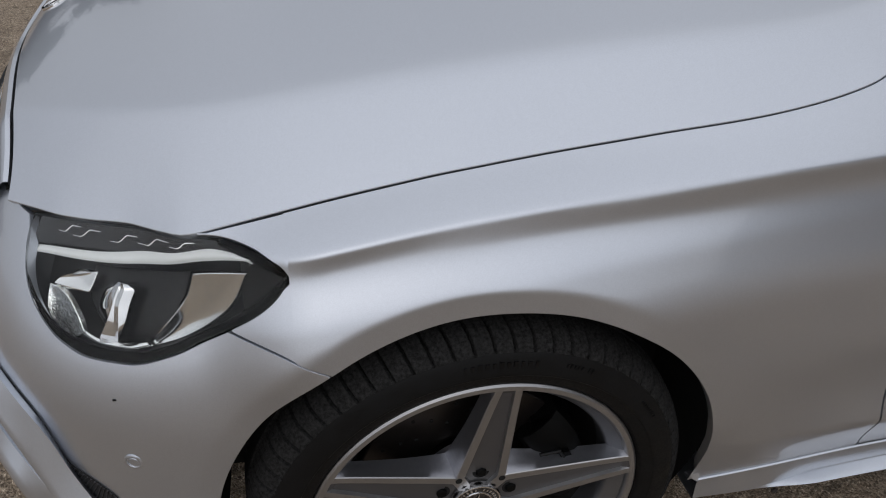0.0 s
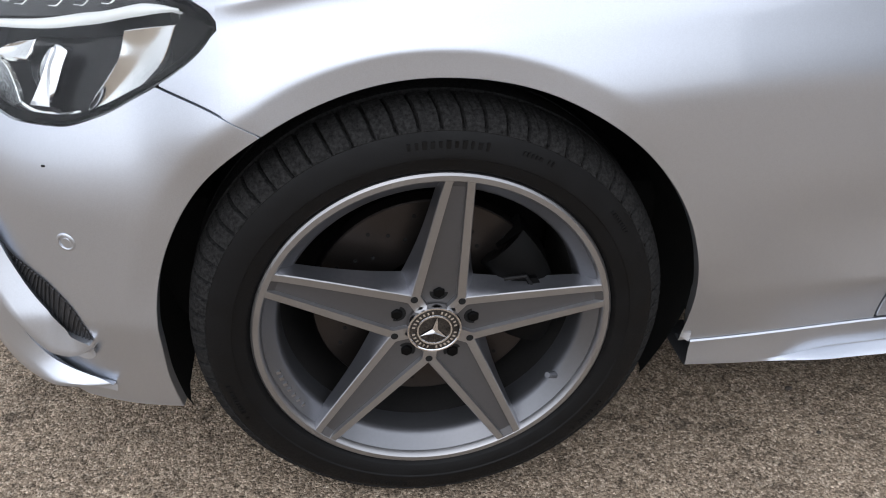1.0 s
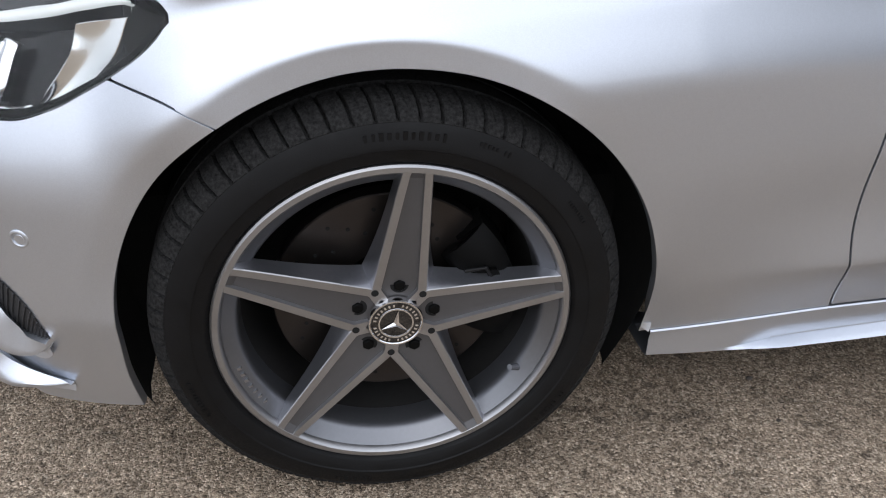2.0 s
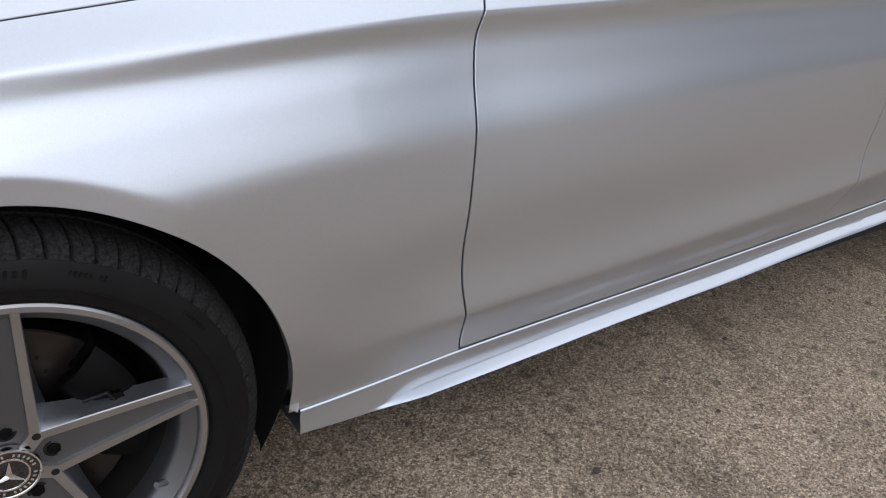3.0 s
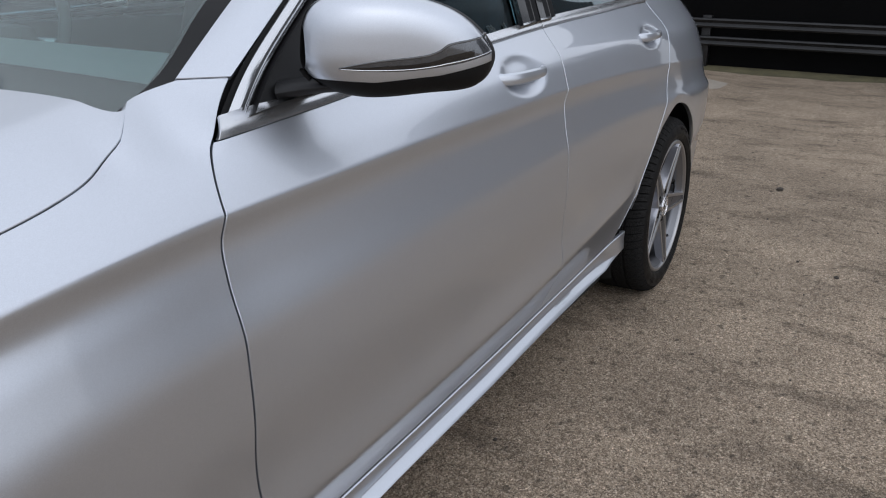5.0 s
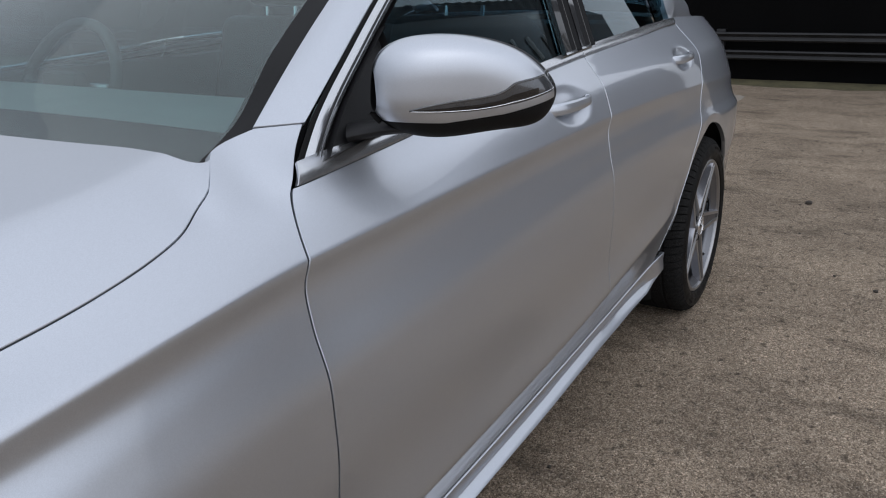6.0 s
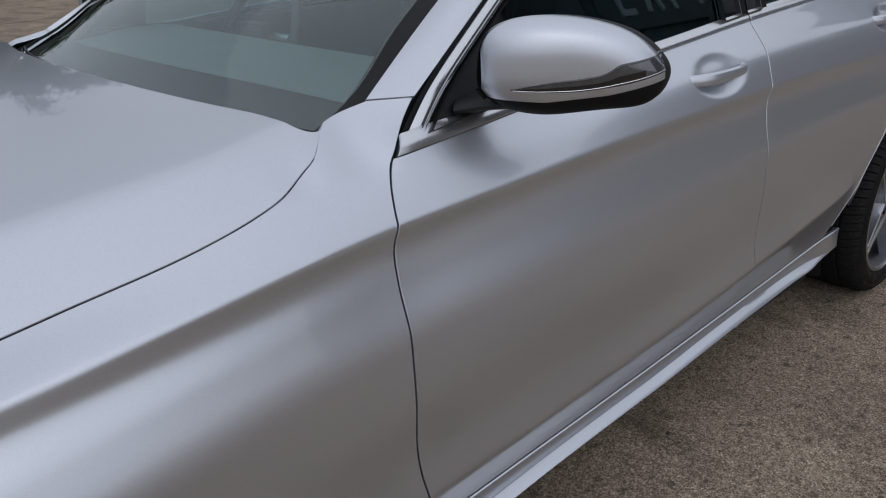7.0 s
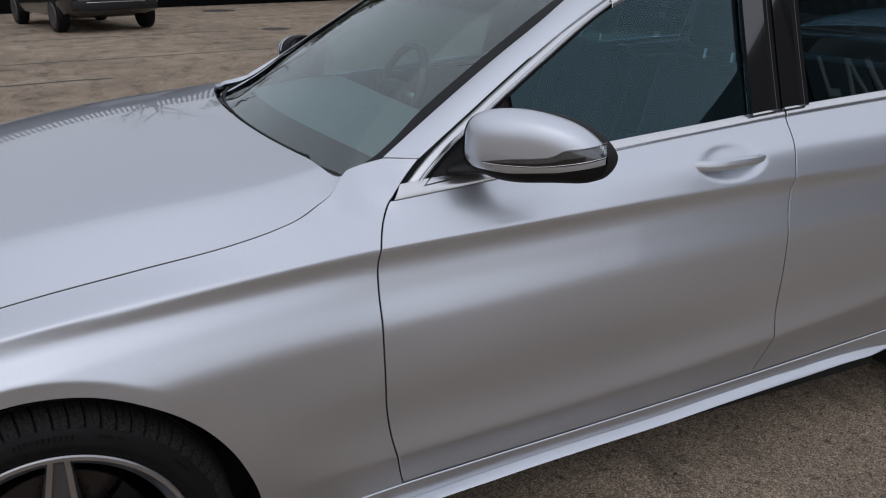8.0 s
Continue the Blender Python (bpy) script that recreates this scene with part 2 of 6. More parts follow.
# Lines along the flank: the joint over the sill, the low crease, the shoulder crease and the upper edge (bonnet joint, then belt).
zS = pchip((-0.5, 0.40, 0.73, 1.2, 1.85, 2.3, 2.52, 4), (0.225, 0.231, 0.246, 0.259, 0.281, 0.305, 0.322, 0.33))
zC = pchip((-0.5, 0.3, 0.48, 0.70, 1.0, 1.14, 1.48, 1.72, 2.0, 2.43, 4), (0.325, 0.332, 0.342, 0.353, 0.365, 0.373, 0.389, 0.409, 0.436, 0.472, 0.49))
zF = spline((-0.8, -0.25, -0.1, 0.1, 0.3, 0.5, 0.7, 1.0, 1.3, 1.6, 1.85, 2.1, 2.5, 3.0, 3.6, 4.0),
            (0.66, 0.759, 0.7875, 0.8135, 0.830, 0.839, 0.845, 0.853, 0.862, 0.867, 0.869, 0.866, 0.855, 0.835, 0.80, 0.78))
EDGE_X = (-0.345, -0.2, 0.0, 0.2, 0.4, 0.52, 0.60, 0.622, 0.635, 0.648)
yE = pchip(EDGE_X, (0.147, 0.145, 0.134, 0.131, 0.132, 0.146, 0.172, 0.185, 0.194, 0.206))
zE = pchip(EDGE_X, (0.758, 0.792, 0.833, 0.861, 0.889, 0.914, 0.946, 0.9625, 0.9725, 0.983))
zB = pchip((0.739, 1.0, 1.3, 1.6, 1.89, 2.3, 2.75, 2.95), (0.929, 0.945, 0.974, 0.995, 1.012, 1.026, 1.038, 1.04))

# Half sections, station by station: y at the sill joint, the low crease, three heights of the flank, under and on the
# shoulder crease, half way above it, at the upper edge and a little beyond.
STATIONS = (
    (-0.60, 0.10, 0.06, 0.03, 0.02, 0.03, 0.05, 0.08, 0.09, 0.12, 0.150, 0.20),
    (-0.20, 0.090, 0.050, 0.028, 0.018, 0.004, 0.027, 0.063, 0.0755, 0.116, 0.160, 0.24),
    (0.00, 0.085, 0.045, 0.020, 0.012, -0.007, 0.023, 0.0575, 0.0635, 0.098, 0.134, 0.21),
    (0.20, 0.085, 0.045, 0.023, 0.014, 0.008, 0.035, 0.0605, 0.0605, 0.096, 0.131, 0.20),
    (0.35, 0.084, 0.058, 0.034, 0.023, 0.021, 0.046, 0.0645, 0.0620, 0.092, 0.121, 0.19),
    (0.50, 0.086, 0.054, 0.046, 0.033, 0.034, 0.059, 0.0755, 0.070, 0.099, 0.131, 0.20),
    (0.60, 0.087, 0.051, 0.051, 0.040, 0.042, 0.069, 0.0833, 0.077, 0.117, 0.168, 0.25),
    (0.67, 0.090, 0.049, 0.055, 0.044, 0.049, 0.078, 0.0878, 0.082, 0.118, 0.166, 0.250),
    (0.74, 0.091, 0.048, 0.054, 0.044, 0.050, 0.077, 0.0868, 0.081, 0.108, 0.137, 0.224),
    (0.84, 0.091, 0.047, 0.053, 0.043, 0.050, 0.076, 0.0858, 0.080, 0.108, 0.140, 0.190),
    (1.00, 0.092, 0.045, 0.052, 0.043, 0.049, 0.073, 0.0832, 0.077, 0.108, 0.146, 0.19),
    (1.30, 0.092, 0.042, 0.050, 0.042, 0.047, 0.068, 0.0782, 0.072, 0.102, 0.149, 0.19),
    (1.82, 0.093, 0.039, 0.048, 0.042, 0.044, 0.060, 0.0693, 0.064, 0.092, 0.152, 0.20),
    (2.30, 0.091, 0.041, 0.048, 0.043, 0.043, 0.055, 0.0655, 0.062, 0.092, 0.166, 0.21),
    (2.55, 0.075, 0.055, 0.046, 0.040, 0.040, 0.052, 0.061, 0.063, 0.095, 0.180, 0.23),
    (2.84, 0.075, 0.050, 0.036, 0.030, 0.032, 0.050, 0.063, 0.066, 0.100, 0.195, 0.25),
    (3.10, 0.075, 0.050, 0.038, 0.034, 0.038, 0.056, 0.070, 0.073, 0.110, 0.210, 0.28),
    (3.40, 0.090, 0.075, 0.062, 0.058, 0.062, 0.080, 0.095, 0.098, 0.140, 0.240, 0.33),
    (3.70, 0.170, 0.150, 0.135, 0.130, 0.135, 0.155, 0.170, 0.175, 0.220, 0.320, 0.42),
    (3.88, 0.340, 0.310, 0.290, 0.285, 0.290, 0.310, 0.330, 0.335, 0.380, 0.480, 0.58),
    (4.00, 0.600, 0.570, 0.550, 0.545, 0.550, 0.570, 0.590, 0.595, 0.640, 0.740, 0.84),
)
ROWS_Y = [pchip([s[0] for s in STATIONS], [s[k] for s in STATIONS]) for k in range(1, 12)]

# The front corner: outlines in plan, low down and at the height of the bonnet's edge, between which the corner leans in.
U0 = np.arange(10.0)
Q0X = spline(U0, (-0.10, -0.20, -0.30, -0.37, -0.462, -0.56, -0.65, -0.72, -0.765, -0.785))
Q0Y = spline(U0, (0.016, 0.019, 0.033, 0.046, 0.074, 0.130, 0.230, 0.38, 0.60, 0.92))
Q1X = spline(U0, (-0.10, -0.20, -0.28, -0.344, -0.414, -0.497, -0.56, -0.62, -0.655, -0.665))
Q1Y = spline(U0, (0.062, 0.080, 0.114, 0.149, 0.20, 0.27, 0.35, 0.50, 0.72, 0.92))


def corner_lean(z):
    return np.clip((np.asarray(z, float) - 0.5) / 0.25, 0, 1.5) ** 2.0


def corner(u, z):
    """A place on the front corner, u from the flank (0) to the middle of the nose (9)."""
    w, low = corner_lean(z), np.clip(0.34 - np.asarray(z, float), 0, 1) * 0.25
    return np.stack([Q0X(u) * (1 - w) + Q1X(u) * w, Q0Y(u) * (1 - w) + Q1Y(u) * w + low, np.broadcast_to(z, np.shape(Q0X(u) * w))], -1)


GX, GZ = np.arange(-0.80, 4.0, 0.005), np.arange(0.08, 1.14, 0.0025)


def build_flank():
    def blur(a, axis, sigma):
        n = int(3 * sigma) + 1
        kern = np.exp(-0.5 * (np.arange(-n, n + 1) / sigma) ** 2)
        kern /= kern.sum()
        pad = [(0, 0), (0, 0)]
        pad[axis] = (n, n)
        wide = np.pad(a, pad, mode="reflect", reflect_type="odd")
        return np.apply_along_axis(lambda v: np.convolve(v, kern, "valid"), axis, wide)

    ys = np.zeros((len(GX), len(GZ)))
    for i, x in enumerate(GX):
        f, s, c = float(zF(x)), float(zS(x)), float(zC(x))
        top = float(np.clip(zE(x), 0, 2)) if x < 0.6 else float(zE(0.6) + (zB(max(x, 0.739)) - zE(0.6)) * smooth(0.6, 0.739, x))
        k = [float(r(x)) for r in ROWS_Y]
        mid = pchip((c, c + 0.17 * (f - c), c + 0.44 * (f - c), c + 0.64 * (f - c), f - 0.085, f - 0.031, f), k[1:8])
        under = pchip((s - 0.05, s, c), (k[0] + 0.008, k[0], k[1]))
        high = pchip((f, (f + top) / 2, top, top + 0.08), k[7:])
        ys[i] = np.where(GZ <= c, under(GZ), np.where(GZ <= f, mid(GZ), high(GZ)))
    q = np.zeros_like(ys)
    us = np.linspace(0, 9, 400)
    for j, z in enumerate(GZ):
        p = corner(us, z)
        q[:, j] = np.interp(-GX, -p[:, 0], p[:, 1])
    b = smooth(-0.36, -0.21, GX)[:, None]
    ys = q * (1 - b) + ys * b
    # no sudden turns along the length
    w = smooth(0.05, 0.2, GX)[:, None] * (1 - smooth(2.2, 2.45, GX))[:, None] * (1 - smooth(0.90, 0.93, GZ))[None, :]
    ys = ys * (1 - w) + blur(ys, 0, 13.0) * w
    # above the lamp's tip the wing runs up to the bonnet's joint
    for i in np.nonzero(GX < 0.05)[0]:
        x, e = GX[i], float(zE(max(GX[i], -0.42)))
        want = float(yE(max(x, -0.345))) - float(np.interp(e, GZ, ys[i]))
        ys[i] += want * smooth(e - 0.055, e, GZ) * (1 - smooth(-0.12, 0.05, x)) * smooth(-0.42, -0.35, x)
    # the rounded lips round the wheel openings
    for hx, ring in ((HUB_X, 0.401), (BASE, 0.412)):
        dx, dz = GX[:, None] - hx, GZ[None, :] - HUB_Z
        r = np.hypot(dx, dz)
        px, pz = hx + dx / np.maximum(r, 0.05) * ring, HUB_Z + dz / np.maximum(r, 0.05) * ring
        i, j = np.clip((px - GX[0]) / 0.005, 0, len(GX) - 2), np.clip((pz - GZ[0]) / 0.0025, 0, len(GZ) - 2)
        i0, j0 = i.astype(int), j.astype(int)
        fi, fj = i - i0, j - j0
        at = (ys[i0, j0] * (1 - fi) + ys[i0 + 1, j0] * fi) * (1 - fj) + (ys[i0, j0 + 1] * (1 - fi) + ys[i0 + 1, j0 + 1] * fi) * fj
        w = smooth(ring + 0.002, ring - 0.007, r) * smooth(0.22, 0.30, r) * smooth(-0.10, 0.12, dz)
        ys = ys * (1 - w) + at * w

    return blur(blur(ys, 1, 1.3), 0, 1.6)


FLANK = build_flank()


def Y(x, z):
    """The flank's y over x and z, smooth between the grid's knots."""
    x, z = np.broadcast_arrays(np.asarray(x, float), np.asarray(z, float))
    i, j = np.clip((x - GX[0]) / 0.005, 1, len(GX) - 3), np.clip((z - GZ[0]) / 0.0025, 1, len(GZ) - 3)
    i0, j0 = i.astype(int), j.astype(int)
    u, v = i - i0, j - j0

    def weights(t):
        return (-0.5 * t + t**2 - 0.5 * t**3, 1 - 2.5 * t**2 + 1.5 * t**3, 0.5 * t + 2 * t**2 - 1.5 * t**3, -0.5 * t**2 + 0.5 * t**3)

    out = np.zeros(x.shape)
    for a, wa in enumerate(weights(u)):
        for b, wb in enumerate(weights(v)):
            out += wa * wb * FLANK[i0 + a - 1, j0 + b - 1]
    return out


def front(u, z):
    """A place on the front corner that runs into the flank without a step."""
    p = corner(u, z)
    b = smooth(-0.52, -0.42, p[..., 0])
    p[..., 1] = p[..., 1] * (1 - b) + Y(p[..., 0], p[..., 2]) * b
    return p


# The bonnet: crown along the middle, falling to its edges with a soft crease near them.
zMID = pchip((-0.70, -0.665, -0.64, -0.60, -0.5, -0.35, -0.2, -0.07, 0.07, 0.22, 0.38, 0.54, 0.70), (0.70, 0.762, 0.787, 0.808, 0.843, 0.885, 0.918, 0.944, 0.967, 0.986, 0.999, 1.006, 1.010))
RIM_U = np.array((5.66, 5.2, 4.7, 4.2, 3.7, 3.3))
RIM_LAMP = front(RIM_U, np.array((0.7225, 0.728, 0.7345, 0.742, 0.748, 0.753)))
EDGE_A = np.concatenate([np.linspace(-0.345, 0.62, 60), (0.635, 0.648)])
yRIM = pchip(np.concatenate([RIM_LAMP[:, 0], EDGE_A]), np.concatenate([RIM_LAMP[:, 1], Y(EDGE_A, zE(EDGE_A))]))
zRIM = pchip(np.concatenate([RIM_LAMP[:, 0], EDGE_A]), np.concatenate([RIM_LAMP[:, 2] + 0.002, zE(EDGE_A)]))


# the edge's height evened out along the car: the panel follows it, and only the last strip takes up the joint's own bends
EVEN_X = np.linspace(-1.0, 0.95, 391)
EVEN_W = np.exp(-0.5 * (np.linspace(-0.2, 0.2, 81) / 0.075) ** 2)


def evened(f, front_slope, rear_slope):
    line = f(np.clip(EVEN_X, -0.60, 0.64)) + front_slope * np.minimum(EVEN_X + 0.60, 0) + rear_slope * np.maximum(EVEN_X - 0.64, 0)
    return pchip(EVEN_X[45:-45], np.convolve(line, EVEN_W / EVEN_W.sum(), "same")[45:-45])


zEVEN, yEVEN = evened(zRIM, 0.20, 0.10), evened(yRIM, -0.9, 0.02)
RIDGE = pchip((-0.70, -0.4, 0.0, 0.3, 0.7), (0.745, 0.81, 0.860, 0.882, 0.90))


def bonnet(x, s):
    """A place on the bonnet: s from the middle (0) to the edge (1)."""
    y = YC - s * (YC - yEVEN(x) - (yRIM(x) - yEVEN(x)) * s**16)
    fall = zMID(x) - zEVEN(x) - (zRIM(x) - zEVEN(x)) * s**16
    k = 0.42
    # the ridge: a flat crown inside it, a steeper shoulder outside; the two meet in a tight curve
    ridge = RIDGE(x)
    t = s - ridge
    soft = 0.012
    bend = 0.5 * (t + np.sqrt(t * t + soft * soft))
    bend = (bend - 0.5 * (-ridge + np.sqrt(ridge**2 + soft**2))) / (0.5 * (1 - ridge + np.sqrt((1 - ridge) ** 2 + soft**2)))
    z = zMID(x) - fall * (k * s**2 + (1 - k) * bend)
    return np.stack([x, y, z], -1)


# ---- mesh helpers ----
def solid(name, verts, faces, mat, parent=None, label="", sharp=35.0, slots=None):
    """One mesh object from vertices and faces; slots: a material index per face, where mat is a list."""
    me = bpy.data.meshes.new(name)
    me.from_pydata([tuple(map(float, v)) for v in verts], [], [tuple(f) for f in faces])
    for m in mat if isinstance(mat, (list, tuple)) else [mat]:
        me.materials.append(m)
    me.polygons.foreach_set("use_smooth", [True] * len(me.polygons))
    if slots is not None:
        me.polygons.foreach_set("material_index", list(slots))
    me.update()
    me.set_sharp_from_angle(angle=radians(sharp))
    ob = new(name, me)
    if parent:
        ob.parent = parent
    if label:
        tagged(ob, label)
    return ob


def part(name, bm, mat, parent, label="", sharp=35.0):
    """A bmesh as one mesh object under a thing or a part."""
    me = bpy.data.meshes.new(name)
    bm.to_mesh(me)
    bm.free()
    for m in mat if isinstance(mat, (list, tuple)) else [mat]:
        me.materials.append(m)
    me.polygons.foreach_set("use_smooth", [True] * len(me.polygons))
    me.update()
    me.set_sharp_from_angle(angle=radians(sharp))
    ob = new(name, me)
    if parent:
        ob.parent = parent
    if label:
        tagged(ob, label)
    return ob


def grid_normals(g):
    du, dv = np.gradient(g, axis=0), np.gradient(g, axis=1)
    n = np.cross(du, dv)
    return n / np.maximum(np.linalg.norm(n, axis=-1, keepdims=True), 1e-12)


def padded(g, sides, depth, lip=0.0009):
    """The grid with turned-in edges on the given sides: l, r along the first index, b, t along the second."""
    n = grid_normals(g)
    for side, axis in (("l", 0), ("r", 0), ("b", 1), ("t", 1)):
        if side not in sides:
            continue
        first = side in "lb"
        e, p, m = (np.take(a, k, axis) for a, k in ((g, 0 if first else -1), (g, 2 if first else -3), (n, 0 if first else -1)))
        out = e - p
        out /= np.maximum(np.linalg.norm(out, axis=-1, keepdims=True), 1e-9)
        r1 = e + out * lip - m * lip
        rings = [r1, r1 - m * depth]
        add = np.stack(rings[::-1] if first else rings, axis)
        nadd = np.stack([m, m], axis)
        g = np.concatenate([add, g] if first else [g, add], axis)
        n = np.concatenate([nadd, n] if first else [n, nadd], axis)
    return g


def grid_faces(n, m, base=0, flip=False):
    i, j = np.meshgrid(np.arange(n - 1), np.arange(m - 1), indexing="ij")
    a = base + (i * m + j).ravel()
    f = np.stack([a, a + m, a + m + 1, a + 1], 1)
    return f[:, ::-1] if flip else f


def sheet(name, g, mat, parent, label="", sides="lrbt", depth=0.014, far=False, sharp=35.0, lip=0.0009):
    """A panel from a grid of places, with turned-in edges; far: mirrored to the far flank."""
    g = padded(np.asarray(g, float), sides, depth, lip)
    if far:
        g = g * (1, -1, 1) + (0, 2 * YC, 0)
    n, m = g.shape[:2]
    return solid(name, g.reshape(-1, 3), grid_faces(n, m, flip=far), mat, parent, label, sharp)


def plate(name, g, thick, mat, parent, label="", far=False, sharp=35.0):
    """A closed plate of even thickness behind a grid of places."""
    g = np.asarray(g, float)
    back = g - grid_normals(g) * thick
    if far:
        g, back = (a * (1, -1, 1) + (0, 2 * YC, 0) for a in (g, back))
    n, m = g.shape[:2]
    f = [grid_faces(n, m, 0, far), grid_faces(n, m, n * m, not far)]
    ring = [i * m for i in range(n)] + [(n - 1) * m + j for j in range(1, m)] + [i * m + m - 1 for i in range(n - 2, -1, -1)] + [j for j in range(m - 2, 0, -1)]
    rim = [(ring[k], ring[k - 1], ring[k - 1] + n * m, ring[k] + n * m) for k in range(len(ring))]
    if far:
        rim = [r[::-1] for r in rim]
    faces = [tuple(q) for a in f for q in a] + rim
    return solid(name, np.concatenate([g.reshape(-1, 3), back.reshape(-1, 3)]), faces, mat, parent, label, sharp)


def coons(left, right, bottom, top):
    """The grid between four edges, given as rows of two values."""
    nu, nv = len(bottom), len(left)
    u, v = np.linspace(0, 1, nu)[:, None, None], np.linspace(0, 1, nv)[None, :, None]
    b, t, l, r = bottom[:, None], top[:, None], left[None], right[None]
    return (1 - v) * b + v * t + (1 - u) * l + u * r - ((1 - u) * (1 - v) * bottom[0] + u * (1 - v) * bottom[-1] + (1 - u) * v * top[0] + u * v * top[-1])


def heights(lo, f, hi, n1=46, n2=22, c=None):
    """Heights from lo to hi that crowd round the crease at f, and round a lower crease at c if there is one."""
    b = np.linspace(0, 1, n2)[1:]
    upper = f + (hi - f) * b**1.25
    if c is None or c <= lo + 0.02:
        a = np.linspace(0, 1, n1)
        return np.concatenate([lo + (f - lo) * (1 - (1 - a) ** 1.35), upper])
    m = n1 // 4
    k = np.linspace(0, 1, n1 - m + 1)[1:]
    return np.concatenate([lo + (c - lo) * (1 - (1 - np.linspace(0, 1, m)) ** 1.5), c + (f - c) * (0.5 * k**1.6 + 0.5 * (1 - (1 - k) ** 1.35)), upper])


def recrease(g, marks):
    """Slides each column's heights so that the given rows lie on their crease lines."""
    g = g.copy()
    for _ in range(2):
        for col in g:
            old, want = [col[0, 1]], [col[0, 1]]
            for k, line in marks:
                old.append(col[k, 1])
                want.append(float(line(col[k, 0])))
            old.append(col[-1, 1])
            want.append(col[-1, 1])
            col[:, 1] = np.interp(col[:, 1], old, want)
    return g


def on_flank(xz, off=0.0):
    """Places on the flank over a grid of x and z."""
    return np.stack([xz[..., 0], Y(xz[..., 0], xz[..., 1]) + off, xz[..., 1]], -1)


def lathe(profile, seg, axis_y=True):
    """Vertices and faces of a ring: profile rows of radius and y; the axis runs along y."""
    p = np.asarray(profile, float)
    a = np.linspace(0, 2 * np.pi, seg, endpoint=False)
    v = np.stack([p[None, :, 0] * np.cos(a)[:, None], np.broadcast_to(p[None, :, 1], (seg, len(p))), p[None, :, 0] * np.sin(a)[:, None]], -1)
    m = len(p)
    f = [(i * m + j, i * m + j + 1, (i + 1) % seg * m + j + 1, (i + 1) % seg * m + j) for i in range(seg) for j in range(m - 1)]
    return v.reshape(-1, 3), f


def box(name, lo, hi, mat, parent=None, label="", bevel=0.004, turn=None):
    bm = bmesh.new()
    bmesh.ops.create_cube(bm, size=1)
    lo, hi = Vector(lo), Vector(hi)
    for v in bm.verts:
        v.co = Vector(((v.co[k] + 0.5) * (hi[k] - lo[k]) + lo[k] for k in range(3)))
    if bevel:
        bmesh.ops.bevel(bm, geom=bm.edges[:], offset=bevel, segments=2, affect="EDGES", profile=0.5)
    if turn:
        bm.transform(turn)
    return part(name, bm, mat, parent, label)


def tube(name, path, radius, mat, parent=None, label="", seg=10, squash=(1, 1), up=(0, 0, 1)):
    """A rod along a path, with round ends; radius: one value or one for each place."""
    p = np.asarray(path, float)
    r = np.broadcast_to(radius, (len(p),))
    t = np.gradient(p, axis=0)
    t /= np.linalg.norm(t, axis=1, keepdims=True)
    s = np.cross(t, up)
    s /= np.linalg.norm(s, axis=1, keepdims=True)
    b = np.cross(s, t)
    a = np.linspace(0, 2 * np.pi, seg, endpoint=False)
    v = p[:, None] + r[:, None, None] * (squash[0] * np.cos(a)[None, :, None] * s[:, None] + squash[1] * np.sin(a)[None, :, None] * b[:, None])
    n = len(p)
    f = [(i * seg + k, (i + 1) * seg + k, (i + 1) * seg + (k + 1) % seg, i * seg + (k + 1) % seg) for i in range(n - 1) for k in range(seg)]
    f += [tuple(range(seg)), tuple(range((n - 1) * seg, n * seg))[::-1]]
    return solid(name, v.reshape(-1, 3), f, mat, parent, label)


# ---- the car ----
car = tagged(new("car"), "silver metallic saloon car parked on worn asphalt, dusty but tidy", "car")
GAP = 0.0027
xD1 = pchip((0.20, 0.252, 0.333, 0.42, 0.52, 0.62, 0.72, 0.79, 0.845, 0.885, 0.92, 0.935), (0.735, 0.719, 0.698, 0.679, 0.669, 0.6675, 0.669, 0.6725, 0.682, 0.696, 0.718, 0.730))
xD2 = pchip((0.20, 0.278, 0.333, 0.45, 0.6, 0.75, 0.82, 0.872, 0.93, 0.99, 1.045), (1.800, 1.806, 1.814, 1.815, 1.812, 1.814, 1.822, 1.832, 1.841, 1.855, 1.864))
xD3 = pchip((0.20, 0.30, 0.4, 0.55, 0.7, 0.85, 0.95, 1.02, 1.06), (2.30, 2.370, 2.442, 2.552, 2.667, 2.779, 2.839, 2.864, 2.870))
rARCH = pchip((-30, -13, 0, 20, 45, 70, 90, 110, 135, 160, 180, 195, 215), (0.43, 0.400, 0.386, 0.373, 0.369, 0.369, 0.367, 0.366, 0.369, 0.366, 0.367, 0.382, 0.415))
rREAR = pchip((-40, 0, 45, 90, 140, 180, 200), (0.40, 0.372, 0.376, 0.382, 0.364, 0.372, 0.40))


def arch_point(deg, hx=HUB_X, r=rARCH):
    a = np.radians(deg)
    return np.stack([hx + r(deg) * np.cos(a), HUB_Z + r(deg) * np.sin(a)], -1)


SEAM_Z = pchip((-0.318, -0.26, -0.208), (0.667, 0.6535, 0.6270))
LAMP_LOW = pchip((1.54, 1.65, 1.9, 2.38, 2.9, 3.35, 3.9, 4.4, 4.8, 5.1, 5.4, 5.6, 5.68), (0.733, 0.718, 0.697, 0.670, 0.648, 0.629, 0.613, 0.611, 0.620, 0.636, 0.66, 0.69, 0.714))
LAMP_TOP = pchip((1.54, 1.58, 1.66, 2.08, 2.7, 3.1, 4.33, 5.6, 5.68), (0.733, 0.741, 0.747, 0.755, 0.756, 0.755, 0.740, 0.7215, 0.7195))


def lamp_x(u, z):
    return corner(u, z)[..., 0]


